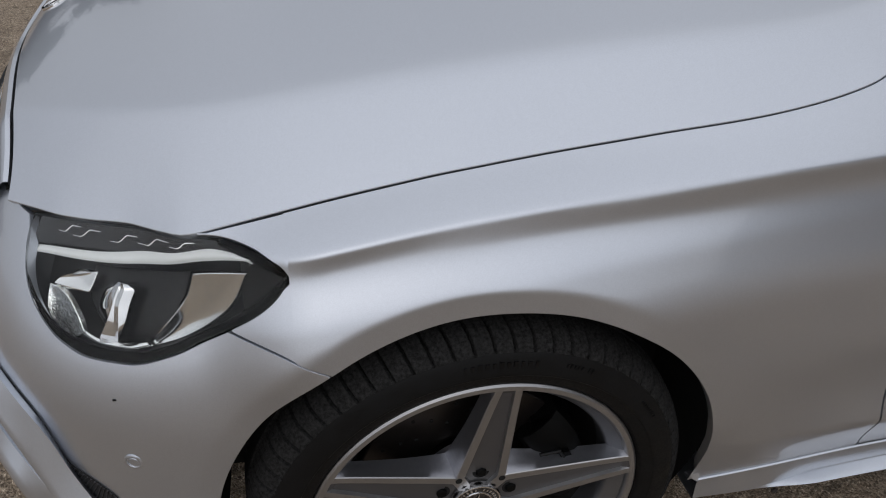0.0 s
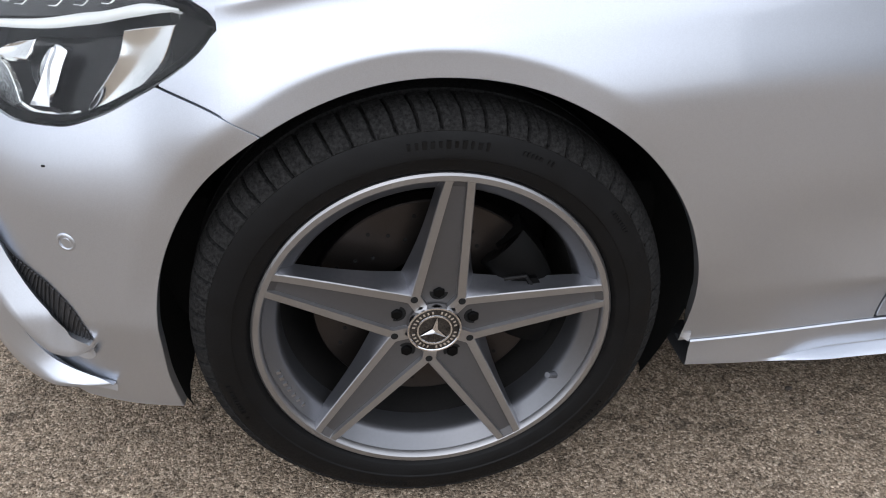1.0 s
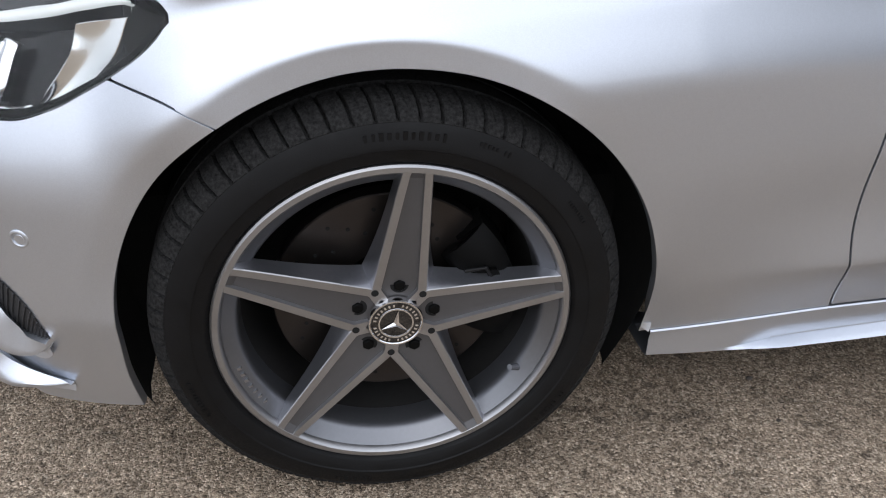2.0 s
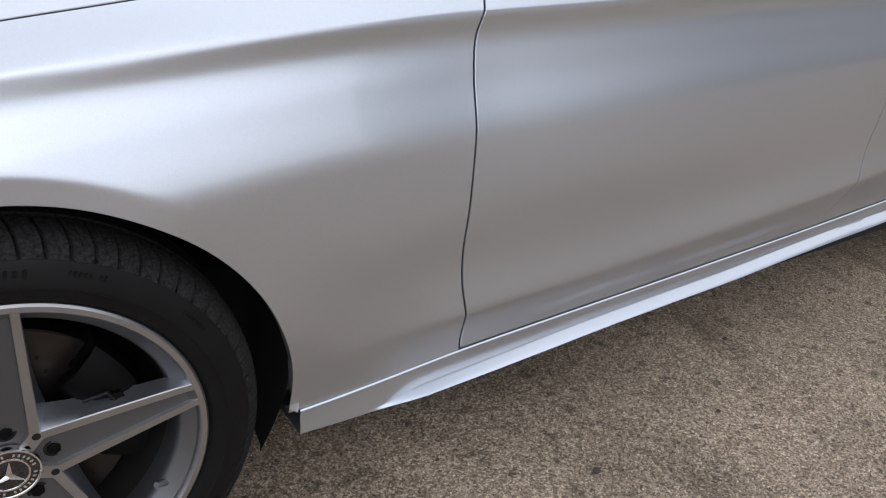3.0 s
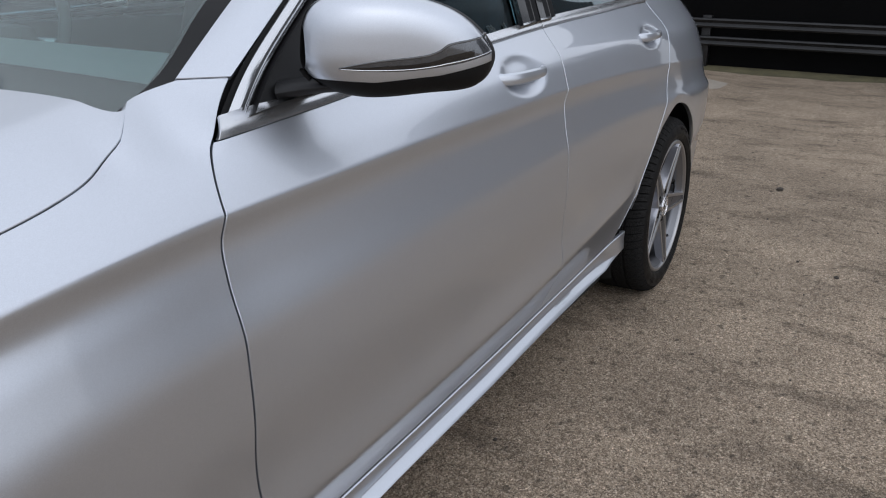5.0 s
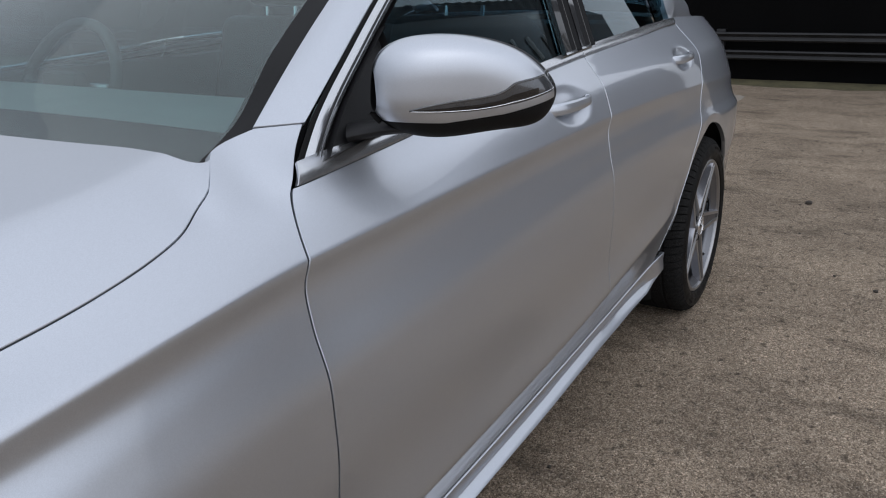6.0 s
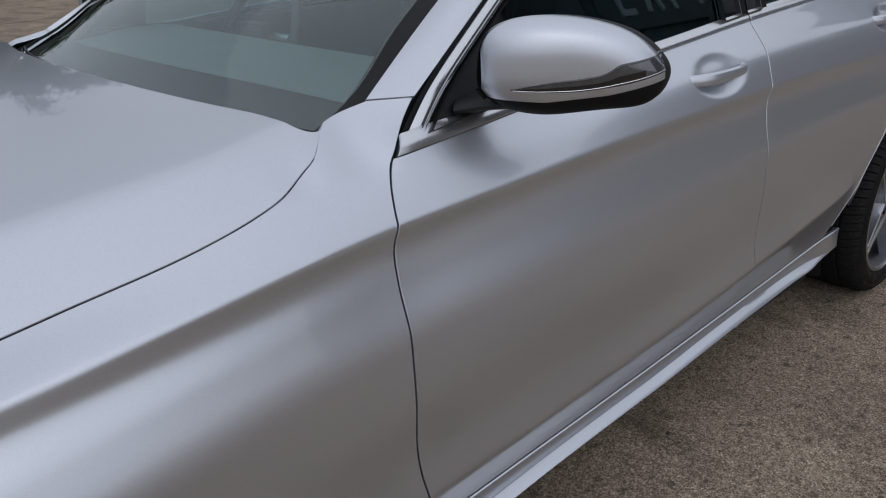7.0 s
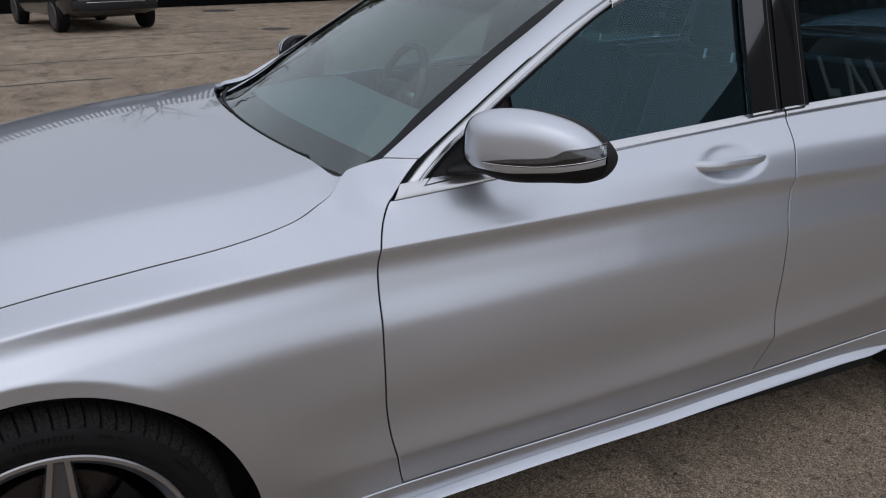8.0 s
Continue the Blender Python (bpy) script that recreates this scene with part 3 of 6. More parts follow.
def flank_panels(far):
    tag = (lambda s: s) if not far else (lambda s: "")
    # front wing: over the wheel opening, then to the door, with the slivers above and below the lamp's tip
    degs = np.linspace(124, -13, 96)
    cols = np.concatenate([np.stack([np.linspace(-0.246, -0.209, 7), SEAM_Z(np.linspace(-0.246, -0.209, 7))], 1), arch_point(degs)])
    xz = np.array([np.stack([np.full(67, x), heights(lo, float(zF(x)), float(zE(x)) - 0.0011)], 1) for x, lo in cols])
    x0 = cols[-1, 0]
    n = 36
    rise = heights(float(zS(x0)), float(zF(x0)), float(zE(x0)) - 0.0011)
    rear = heights(float(zS(0.719)), float(zF(0.69)), 1.0005, c=float(zC(0.70)))
    xr = np.where(rear < 0.93, xD1(rear), 0.727 + (rear - 0.93) * 1.22) - GAP
    u = np.linspace(0, 1, n)
    bottom = np.stack([x0 + (xr[0] - x0) * u, zS(x0 + (xr[0] - x0) * u)], 1)
    k = np.concatenate([np.linspace(x0, 0.644, 26), np.linspace(0.655, xr[-1], 10)])
    top = np.stack([k, np.where(k < 0.646, zE(np.minimum(k, 0.646)) - 0.0011, np.interp(k, (0.648, 0.742, xr[-1]), (0.984, 1.0025, 1.0005)))], 1)
    left, right = np.stack([np.full(67, x0), rise], 1), np.stack([xr, rear], 1)
    more = recrease(coons(left, right, bottom, top), ((45, zF),))
    wing = sheet("front_wing", on_flank(np.concatenate([xz, more[1:]])), PAINT, car, tag("silver wing over the front wheel"), sides="rbt", far=far)
    us = np.linspace(3.08, 1.60, 26)
    hi = LAMP_TOP(us) + 0.002
    xs = np.append(lamp_x(us, hi), -0.246)
    hi = np.append(hi, 0.738)
    sl = np.array([np.stack([np.full(14, x), np.linspace(z, max(float(zE(x)) - 0.0015, z + 0.0005), 14)], 1) for x, z in zip(xs, hi)])
    sheet("wing_edge", on_flank(sl), PAINT, wing, sides="bt", far=far, depth=0.01)
    us = np.linspace(2.36, 1.60, 22)
    lo = LAMP_LOW(us) - 0.002
    xs = np.append(lamp_x(us, lo), -0.246)
    lo = np.append(lo, 0.729)
    sl = np.array([np.stack([np.full(14, x), np.linspace(min(float(SEAM_Z(x)) + 0.001, z - 0.0005), z, 14)], 1) for x, z in zip(xs, lo)])
    sheet("wing_edge", on_flank(sl), PAINT, wing, sides="bt", far=far, depth=0.01)

    # doors
    def door(name, xl, xr, zl, zr, label):
        lz, rz = heights(zl[0], zl[1], zl[2], 60, 26, float(zC(float(xl(zl[0]))))), heights(zr[0], zr[1], zr[2], 60, 26, float(zC(float(xr(zr[0])))))
        l, r = np.stack([xl(lz) + GAP, lz], 1), np.stack([xr(rz) - GAP, rz], 1)
        w = np.linspace(0, 1, 130)
        b = np.stack([l[0, 0] + (r[0, 0] - l[0, 0]) * w, 0 * w], 1)
        b[:, 1] = zS(b[:, 0]) + 0.003
        t = np.stack([l[-1, 0] + (r[-1, 0] - l[-1, 0]) * w, 0 * w], 1)
        t[:, 1] = zB(t[:, 0]) - 0.001
        l[0], l[-1], r[0], r[-1] = b[0], t[0], b[-1], t[-1]
        g = recrease(coons(l, r, b, t), ((14, zC), (59, zF)))
        # the dish behind each handle
        dish = np.zeros(g.shape[:2])
        for cx, cz, rx, rz in ((1.630, 0.924, 0.116, 0.047), (2.626, 0.945, 0.118, 0.036)):
            e = ((g[..., 0] - cx) / rx) ** 2 + ((g[..., 1] - cz) / rz) ** 2
            dish = dish + 0.012 * (1 - smooth(0.12, 1.0, e))
        return sheet(name, on_flank(g, dish), PAINT, car, tag(label), far=far)

    front = door("front_door", xD1, xD2, (float(zS(0.72)) + 0.003, float(zF(0.685)), float(zB(0.739)) - 0.001), (float(zS(1.806)) + 0.003, float(zF(1.832)), float(zB(1.86)) - 0.001), "silver front door, closed, with a sharp shoulder crease")
    back = door("rear_door", xD2, xD3, (float(zS(1.806)) + 0.003, float(zF(1.832)), float(zB(1.86)) - 0.001), (float(zS(2.38)) + 0.003, float(zF(2.78)), float(zB(2.86)) - 0.001), "silver rear door, closed")

    # rear quarter
    degs = np.linspace(168, -28, 90)
    arch = arch_point(degs, BASE, rREAR)
    tail = np.linspace(arch[-1, 0] + 0.004, 3.96, 50)
    cols = np.concatenate([arch, np.stack([tail, np.full(50, arch[-1, 1])], 1)])
    top = np.interp(cols[:, 0], (2.3, 2.8, 2.95, 3.3, 3.7, 3.96), (1.045, 1.06, 1.062, 1.05, 1.03, 0.99))
    g = []
    for (x, lo), hi in zip(cols, top):
        z = heights(lo, float(zF(x)), hi)
        g.append(np.stack([np.full(67, x), z], 1))
    g = np.array(g)
    lim = xD3(g[..., 1]) + GAP
    g[..., 0] = np.maximum(g[..., 0], lim)
    quarter = sheet("rear_quarter", on_flank(g), PAINT, car, tag("silver rear quarter panel"), sides="br", far=far)
    # the rolled leading edge of the quarter panel, beside the door
    ez = np.linspace(0.345, 1.045, 60)
    ex = xD3(ez) + GAP + 0.0004
    edge_line = np.stack([ex, Y(ex, ez) + 0.0008, ez], 1)
    if far:
        edge_line = edge_line * (1, -1, 1) + (0, 2 * YC, 0)
    tube("panel_edge", edge_line, 0.0016, PAINT, quarter, seg=8)
    return wing, front, back, quarter


wing, front_door, rear_door, quarter = flank_panels(False)
flank_panels(True)

# bonnet
sv = np.linspace(1, -1, 121)
sv = np.sign(sv) * (1 - (1 - np.abs(sv)) ** 1.15)
vv = np.linspace(0, 1, 120) ** 1.1
xf, xr = -0.655 + 0.100 * sv**2 - 0.045 * sv**6, 0.537 + 0.106 * sv**2 - 0.010 * np.exp(-(((np.abs(sv) - 0.90) / 0.07) ** 2))
gx = xf[None] + (xr - xf)[None] * vv[:, None]
g = bonnet(gx, np.abs(sv)[None] * 0.9983)
g[..., 1] = np.where(sv[None] < 0, 2 * YC - g[..., 1], g[..., 1])
bonnet_panel = sheet("bonnet", g, PAINT, car, "silver bonnet with a soft crease near each edge", depth=0.018)

# silver lip in front of the bonnet, across a dark joint
k = np.abs(sv) < 0.95
lip_edge = g[0, k]
lip_out = np.gradient(lip_edge, axis=0)[:, [1, 0]] * (1, -1)
lip_out = lip_out / np.linalg.norm(lip_out, axis=1)[:, None]
lip_out = lip_out * np.where(lip_out[:, :1] > 0, -1, 1)


def lip_rows(*rows):
    return np.stack([np.concatenate([lip_edge[:, :2] + lip_out * a, lip_edge[:, 2:] - b], 1) for a, b in rows], 0)


sheet("nose_lip", lip_rows((0.034, 0.060), (0.028, 0.028), (0.022, 0.016), (0.013, 0.008), (0.0065, 0.008), (0.0055, 0.022)), PAINT, car, "narrow silver lip in front of the bonnet", sides="")
sheet("nose_joint", lip_rows((0.012, 0.020), (0.003, 0.024), (-0.012, 0.022)), LINER_SHADE, car, sides="")

# front bumper, wrapped round the corner
def bumper(far):
    us = np.linspace(0, 9, 1200)

    def u_at(x, z):
        return np.array([np.interp(-a, -corner(us, b)[:, 0], us) for a, b in zip(x, z)])

    ap = arch_point(np.linspace(203, 124.5, 44))
    sx = np.linspace(-0.212, -0.318, 14)
    pts = np.concatenate([ap, np.stack([sx, SEAM_Z(sx) - 0.0025], 1)])
    left = np.stack([u_at(pts[:, 0], pts[:, 1]), pts[:, 1]], 1)
    tu = np.concatenate([np.linspace(left[-1, 0], 5.66, 60), np.linspace(5.75, 9, 16)])
    tz = np.where(tu < 5.67, LAMP_LOW(np.minimum(tu, 5.67)) - 0.0025, 0.715)
    bz = np.interp(tu, (2.4, 3.2, 4.1, 5.0, 9), (left[0, 1], 0.160, 0.156, 0.195, 0.21))
    bu = left[0, 0] + (9 - left[0, 0]) * (tu - tu[0]) / (9 - tu[0])
    bottom, top = np.stack([bu, bz], 1), np.stack([tu, tz], 1)
    bottom[0], top[0] = left[0], left[-1]
    right = np.stack([np.full(58, 9.0), np.linspace(bottom[-1, 1], top[-1, 1], 58)], 1)
    uz = coons(left, right, bottom, top)[::-1]
    ob = sheet("front_bumper", front(uz[..., 0], uz[..., 1]), PAINT, car, "" if far else "silver front bumper with a parking sensor and lower air inlet", sides="rbt", far=far)
    return ob


front_bumper = bumper(False)
bumper(True)

# sill skirts with a bright flared edge
def skirt(far):
    xs = np.concatenate([np.linspace(0.409, 0.70, 60), np.linspace(0.71, 2.20, 80), np.linspace(2.21, 2.475, 50)])
    p = smooth(0.528, 0.66, xs) * (1 - smooth(2.27, 2.44, xs))
    top = zS(xs) - 0.0015
    zi = pchip((0.409, 0.536, 0.657, 0.78, 0.92, 1.08, 1.26, 1.47, 1.71, 2.0, 2.2, 2.4, 2.475), (0.187, 0.181, 0.189, 0.195, 0.203, 0.211, 0.217, 0.223, 0.236, 0.249, 0.254, 0.252, 0.262))(xs)
    h = p * np.interp(xs, (0.6, 0.75, 0.95, 1.4, 2.0, 2.4), (0.007, 0.012, 0.016, 0.018, 0.023, 0.016)) + 0.006 * (1 - p)
    y0 = Y(xs, zS(xs) + 0.004) - 0.0025
    rows = [(y0 + 0.012, top + 0.0005), (y0 + 0.003, top), (y0 + 0.0005, top - 0.002), (y0 + 0.002, (top + zi) / 2 + 0.006), (y0 + 0.006 * p, zi + 0.005), (y0 + 0.008 * p, zi + 0.001), (y0 + 0.0075 * p, zi - 0.001),
            (y0 + 0.004 * p, zi - 0.18 * h), (y0 - 0.005 * p, zi - 0.55 * h), (y0 - 0.013 * p, zi - 0.86 * h), (y0 - 0.0145 * p + 0.0005, zi - 0.95 * h), (y0 - 0.013 * p + 0.003, zi - 1.03 * h - 0.001), (y0 + 0.02, zi - 1.1 * h - 0.002), (y0 + 0.12, zi - 1.2 * h - 0.003)]
    g = np.stack([np.stack([xs, y, z], -1) for y, z in rows[::-1]], 1)
    return sheet("sill_skirt", g, PAINT, car, "" if far else "silver side skirt with a flared lower edge", sides="r", depth=0.02, far=far)


skirt(False)
skirt(True)

# inner shell behind the panel gaps, near black to put shade into them
for far in (False, True):
    xs, zs = np.linspace(-0.30, 3.6, 160), np.linspace(0.0, 1.0, 20)
    g = np.zeros((160, 20, 3))
    for i, x in enumerate(xs):
        lo = float(zS(x)) - 0.05
        for hx in (HUB_X, BASE):
            if abs(x - hx) < 0.42:
                lo = max(lo, HUB_Z + math.sqrt(0.42**2 - (x - hx) ** 2))
        hi = min(float(zE(x)) if x < 0.64 else 0.925 if x < 0.8 else float(zB(x)), 1.03) - 0.02
        z = lo + (hi - lo) * zs
        g[i] = np.stack([np.full(20, x), Y(x, z) + 0.018, z], 1)
    sheet("inner_shell", g, LINER_SHADE, car, sides="", far=far)

# ---- glass and pillars ----
yW = pchip((0.74, 1.25, 1.6, 1.89, 2.3, 2.75, 3.0), (0.152, 0.163, 0.165, 0.168, 0.181, 0.200, 0.21))
zW = pchip((0.74, 1.0, 1.25, 1.6, 1.89, 2.3, 2.75, 3.0), (0.945, 0.968, 0.991, 1.014, 1.033, 1.048, 1.060, 1.062))
PO_Z = (0.935, 1.003, 1.10, 1.20, 1.30, 1.375, 1.41)
PO_X = pchip(PO_Z, (0.738, 0.818, 0.968, 1.132, 1.306, 1.48, 1.66))


def glaze(x, z, off=0.0):
    """Places on the plane of the side windows."""
    x, z = np.broadcast_arrays(x, z)
    h = z - zW(x)
    return np.stack([x, yW(x) + 0.40 * h - 0.06 * h * h + off, z], -1)


def rail(t):
    """Outer edge of the windscreen pillar and roof rail, t from the base (0) to the tail (1)."""
    k = np.linspace(0, 1, 12)
    x = spline(k, (0.812, 0.968, 1.132, 1.306, 1.50, 1.75, 2.05, 2.35, 2.64, 2.88, 3.08, 3.25))(t)
    y = spline(k, (0.183, 0.216, 0.247, 0.270, 0.298, 0.318, 0.330, 0.338, 0.342, 0.340, 0.330, 0.305))(t)
    z = spline(k, (1.003, 1.10, 1.20, 1.30, 1.375, 1.413, 1.420, 1.402, 1.355, 1.275, 1.175, 1.075))(t)
    return np.stack([x, y, z], -1)


def inner(t):
    """Inner edge of the same: along the windscreen, then the roof."""
    k = np.linspace(0, 1, 12)
    x = spline(k, (0.742, 0.900, 1.070, 1.240, 1.42, 1.72, 2.05, 2.36, 2.66, 2.90, 3.10, 3.27))(t)
    y = spline(k, (0.217, 0.262, 0.296, 0.322, 0.350, 0.380, 0.400, 0.408, 0.414, 0.418, 0.420, 0.420))(t)
    z = spline(k, (1.005, 1.098, 1.200, 1.302, 1.392, 1.432, 1.440, 1.424, 1.378, 1.300, 1.190, 1.080))(t)
    return np.stack([x, y, z], -1)


def strip(a, b, n, bulge=0.0):
    """A grid between two rows of places, n across, bulged out of its plane."""
    v = np.linspace(0, 1, n)[None, :, None]
    g = a[:, None] * (1 - v) + b[:, None] * v
    m = grid_normals(g)
    return g + m * np.reshape(bulge, (-1, 1, 1)) * (4 * v * (1 - v))


ts = np.linspace(0, 1, 120)
for far in (False, True):
    sheet("roof_pillar", strip(rail(ts), inner(ts), 12, 0.010 * smooth(0.0, 0.12, ts)), PAINT, car, "" if far else "silver windscreen pillar running into the roof rail", sides="lrbt", far=far)

# roof skin, rear window and boot lid
ts = np.linspace(0.36, 0.72, 40)
sv = np.linspace(-1, 1, 41)
e = inner(ts)
g = np.stack([np.broadcast_to(e[:, None, 0], (40, 41)) - 0.05 * (1 - sv**2)[None] * (1 - np.linspace(0, 1, 40))[:, None] + 0.06 * (1 - sv**2)[None] * np.linspace(0, 1, 40)[:, None],
              YC + sv[None] * (YC - e[:, None, 1]), e[:, None, 2] + 0.03 * (1 - sv**2)[None]], -1)
sheet("roof", g, PAINT, car, "silver roof", sides="lrbt")
ts = np.linspace(0.725, 0.985, 20)
e = inner(ts)
g = np.stack([np.broadcast_to(e[:, None, 0] + 0.06 * (1 - sv**2)[None], (20, 41)), YC + sv[None] * (YC - e[:, None, 1] - 0.004), e[:, None, 2] + 0.03 * (1 - sv**2)[None]], -1)
plate("rear_window", g, 0.005, SIDE_GLASS, car, "tinted rear window")
xs = np.linspace(3.25, 3.95, 30)
top = np.interp(xs, (2.8, 2.95, 3.3, 3.7, 3.96), (1.06, 1.062, 1.05, 1.03, 0.99))
half = YC - Y(xs, top) - 0.003
g = np.stack([np.broadcast_to(xs[:, None], (30, 41)), YC + sv[None] * half[:, None], top[:, None] + (0.022 - 0.02 * smooth(3.8, 3.95, xs))[:, None] * (1 - sv**2)[None]], -1)
sheet("boot_lid", g, PAINT, car, "silver boot lid", sides="lrbt")
ys = np.linspace(0.62, 2 * YC - 0.62, 30)
zs = np.linspace(0.20, 1.02, 12)
g = np.stack([3.93 + 0.05 * (1 - ((ys - YC) / 0.62) ** 2)[:, None] - 0.04 * ((zs - 0.6) / 0.4)[None] ** 2, np.broadcast_to(ys[:, None], (30, 12)), np.broadcast_to(zs[None], (30, 12))], -1)
sheet("rear_bumper", g, PAINT, car, "silver rear bumper", sides="")

# windscreen
def screen(s, v, sink=0.0):
    """A place on the windscreen: s across (-1 to 1), v from the bottom to the top."""
    ex = pchip((0, 0.08, 0.2, 0.4, 0.7, 1.0), (0.652, 0.752, 0.885, 1.055, 1.235, 1.415))(v)
    ey = pchip((0, 0.08, 0.2, 0.4, 0.7, 1.0), (0.215, 0.232, 0.272, 0.305, 0.330, 0.358))(v)
    ez = pchip((0, 0.08, 0.2, 0.4, 0.7, 1.0), (0.955, 0.997, 1.086, 1.190, 1.296, 1.388))(v)
    cx = ex - 0.115 * (1 - 0.35 * v)
    cz = ez + 0.020
    w = 1 - np.abs(s) ** 2.2
    return np.stack([ex + (cx - ex) * w + 0 * v, YC - s * (YC - ey), ez + (cz - ez) * w - sink], -1)


vs, ss = np.linspace(0, 1, 60), np.linspace(1, -1, 81)
SV, SS = np.meshgrid(vs, ss, indexing="ij")
windscreen = plate("windscreen", screen(SS, SV), 0.005, SCREEN_GLASS, car, "clean windscreen mirroring a pale sky")
low = np.linspace(0, 1, 10)
LV, LS = np.meshgrid(low * 0.088, ss, indexing="ij")
sheet("black_band", screen(LS, LV * (1 - 0.14 * np.abs(LS) ** 4), 0.008), FRIT, windscreen, sides="")
for sg in (1, -1):
    EV, ES = np.meshgrid(vs, sg * np.linspace(1.0, 0.945, 6), indexing="ij")
    g = screen(ES, EV, 0.008)
    sheet("side_band", g if sg > 0 else g[:, ::-1], FRIT, windscreen, sides="")
    EV, ES = np.meshgrid(vs, sg * np.linspace(1.016, 0.962, 6), indexing="ij")
    g = screen(ES, EV, -0.004)
    plate("screen_seal", g if sg > 0 else g[:, ::-1], 0.012, BLACK, car)
# scuttle panel and wiper arms between bonnet and glass
cs = np.linspace(0.985, -0.985, 61)
a, b = np.linspace(0, 1, 10), np.abs(cs)
g0 = np.stack([0.500 + 0.108 * cs**2, YC - cs * (YC - 0.208), np.full(61, 0.935) - 0.004 * b], -1)
g1 = screen(cs, np.full(61, 0.015), -0.001)
g = g0[None] * (1 - a[:, None, None]) + g1[None] * a[:, None, None]
sheet("scuttle", g, BLACK, car, "black plastic scuttle under the windscreen", sides="")
for y0, y1, dx in ((0.40, 1.02, 0.0), (1.02, 1.55, 0.01)):
    yy = np.linspace(y0, y1, 14)
    s = (YC - yy) / (YC - 0.22)
    base = screen(s, np.full(14, 0.020), -0.001)
    tube("wiper_blade", base, 0.0035, BLACK, car, "black wiper blade", squash=(1, 1.4))
    tube("wiper_arm", base[[0, 3, 8, 13]] + np.array([[0.0, 0, 0.002], [-0.012, 0, 0.002], [-0.03, 0, -0.006], [-0.05, 0, -0.02]]), (0.004, 0.005, 0.006, 0.008), BLACK, car)
    box("wiper_hinge", base[0] + (-0.014, -0.008, -0.008), base[0] + (0.004, 0.010, 0.003), BLACK, car, bevel=0.004)

# side windows, trims and pillars
def between(xz_left, xz_right, n, off=0.0):
    v = np.linspace(0, 1, n)[None, :, None]
    g = xz_left[:, None] * (1 - v) + xz_right[:, None] * v
    return glaze(g[..., 0], g[..., 1], off)


def side_glass(far):
    tag = (lambda s: s) if not far else (lambda s: "")
    parent_f, parent_r = front_door, rear_door
    # belt trim
    for x0, x1, par in ((0.736, 1.858, parent_f), (1.866, 2.862, parent_r)):
        xs = np.linspace(x0, x1, 90)
        za, zb = zB(xs), zW(xs) + 0.013 * (1 - smooth(0.75, 1.0, xs))
        ya, yb = Y(xs, za), yW(xs)
        v = np.array((0, 0.12, 0.3, 0.5, 0.7, 0.88, 1.0))
        g = np.stack([xs[:, None] + 0.018 * v * (1 - smooth(0.745, 0.85, xs)[:, None]) * (x0 < 1), ya[:, None] * (1 - v) + yb[:, None] * v - 0.003 * (4 * v * (1 - v)), za[:, None] * (1 - v) + zb[:, None] * v + 0.001], -1)
        sheet("belt_trim", g, TRIM, par if not far else car, tag("bright aluminium trim under the window"), depth=0.005, far=far)
    # front window: from the pillar to the centre pillar
    n = 40
    zl = np.linspace(0.0, 1.0, n)
    lx = PO_X(0.98 + zl * 0.40) + 0.045
    left = np.stack([lx, 0.98 + zl * 0.40], 1)
    right = np.stack([1.745 + 0.03 * zl, zW(1.745) - 0.006 + zl * (1.400 - zW(1.745))], 1)
    bottom = np.stack([np.linspace(left[0, 0], 1.745, 60), 0 * np.linspace(0, 1, 60)], 1)
    bottom[:, 1] = zW(bottom[:, 0]) - 0.006
    left[0] = bottom[0]
    top = np.stack([np.linspace(left[-1, 0], right[-1, 0], 60), np.linspace(left[-1, 1], right[-1, 1], 60)], 1)
    xz = coons(left, right, bottom, top)
    plate("window", glaze(xz[..., 0], xz[..., 1], 0.006), 0.004, SIDE_GLASS, parent_f if not far else car, tag("tinted front door window"), far=far)
    xz = coons(np.stack([1.935 + 0.02 * zl, zW(1.935) - 0.006 + zl * 0.378], 1), np.stack([2.60 - 0.02 * zl, zW(2.60) - 0.006 + zl * 0.315], 1),
               np.stack([np.linspace(1.935, 2.60, 40), zW(np.linspace(1.935, 2.60, 40)) - 0.006], 1), np.stack([np.linspace(1.955, 2.58, 40), np.linspace(zW(1.935) + 0.372, zW(2.60) + 0.309, 40)], 1))
    plate("window", glaze(xz[..., 0], xz[..., 1], 0.006), 0.004, SIDE_GLASS, parent_r if not far else car, tag("tinted rear door window"), far=far)
    xz = coons(np.stack([2.635 - 0.02 * zl, zW(2.635) + zl * 0.29], 1), np.stack([2.82 - 0.0 * zl, zW(2.82) + zl * 0.19], 1),
               np.stack([np.linspace(2.635, 2.82, 20), zW(np.linspace(2.635, 2.82, 20))], 1), np.stack([np.linspace(2.615, 2.82, 20), np.linspace(zW(2.635) + 0.29, zW(2.82) + 0.19, 20)], 1))
    plate("quarter_light", glaze(xz[..., 0], xz[..., 1], 0.006), 0.004, SIDE_GLASS, parent_r if not far else car, tag("small tinted quarter light"), far=far)
    # centre pillar: two gloss black covers with a joint between them
    for (a0, a1), (b0, b1), par in (((1.742, 1.838), (1.770, 1.862), parent_f), ((1.846, 1.940), (1.870, 1.962), parent_r)):
        l = np.stack([np.linspace(a0, b0, n), zW(a0) - 0.004 + zl * 0.40], 1)
        r = np.stack([np.linspace(a1, b1, n), zW(a1) - 0.004 + zl * 0.395], 1)
        sheet("pillar_cover", between(l, r, 10, -0.001), GLOSS, par if not far else car, tag("gloss black centre pillar cover"), depth=0.012, far=far)
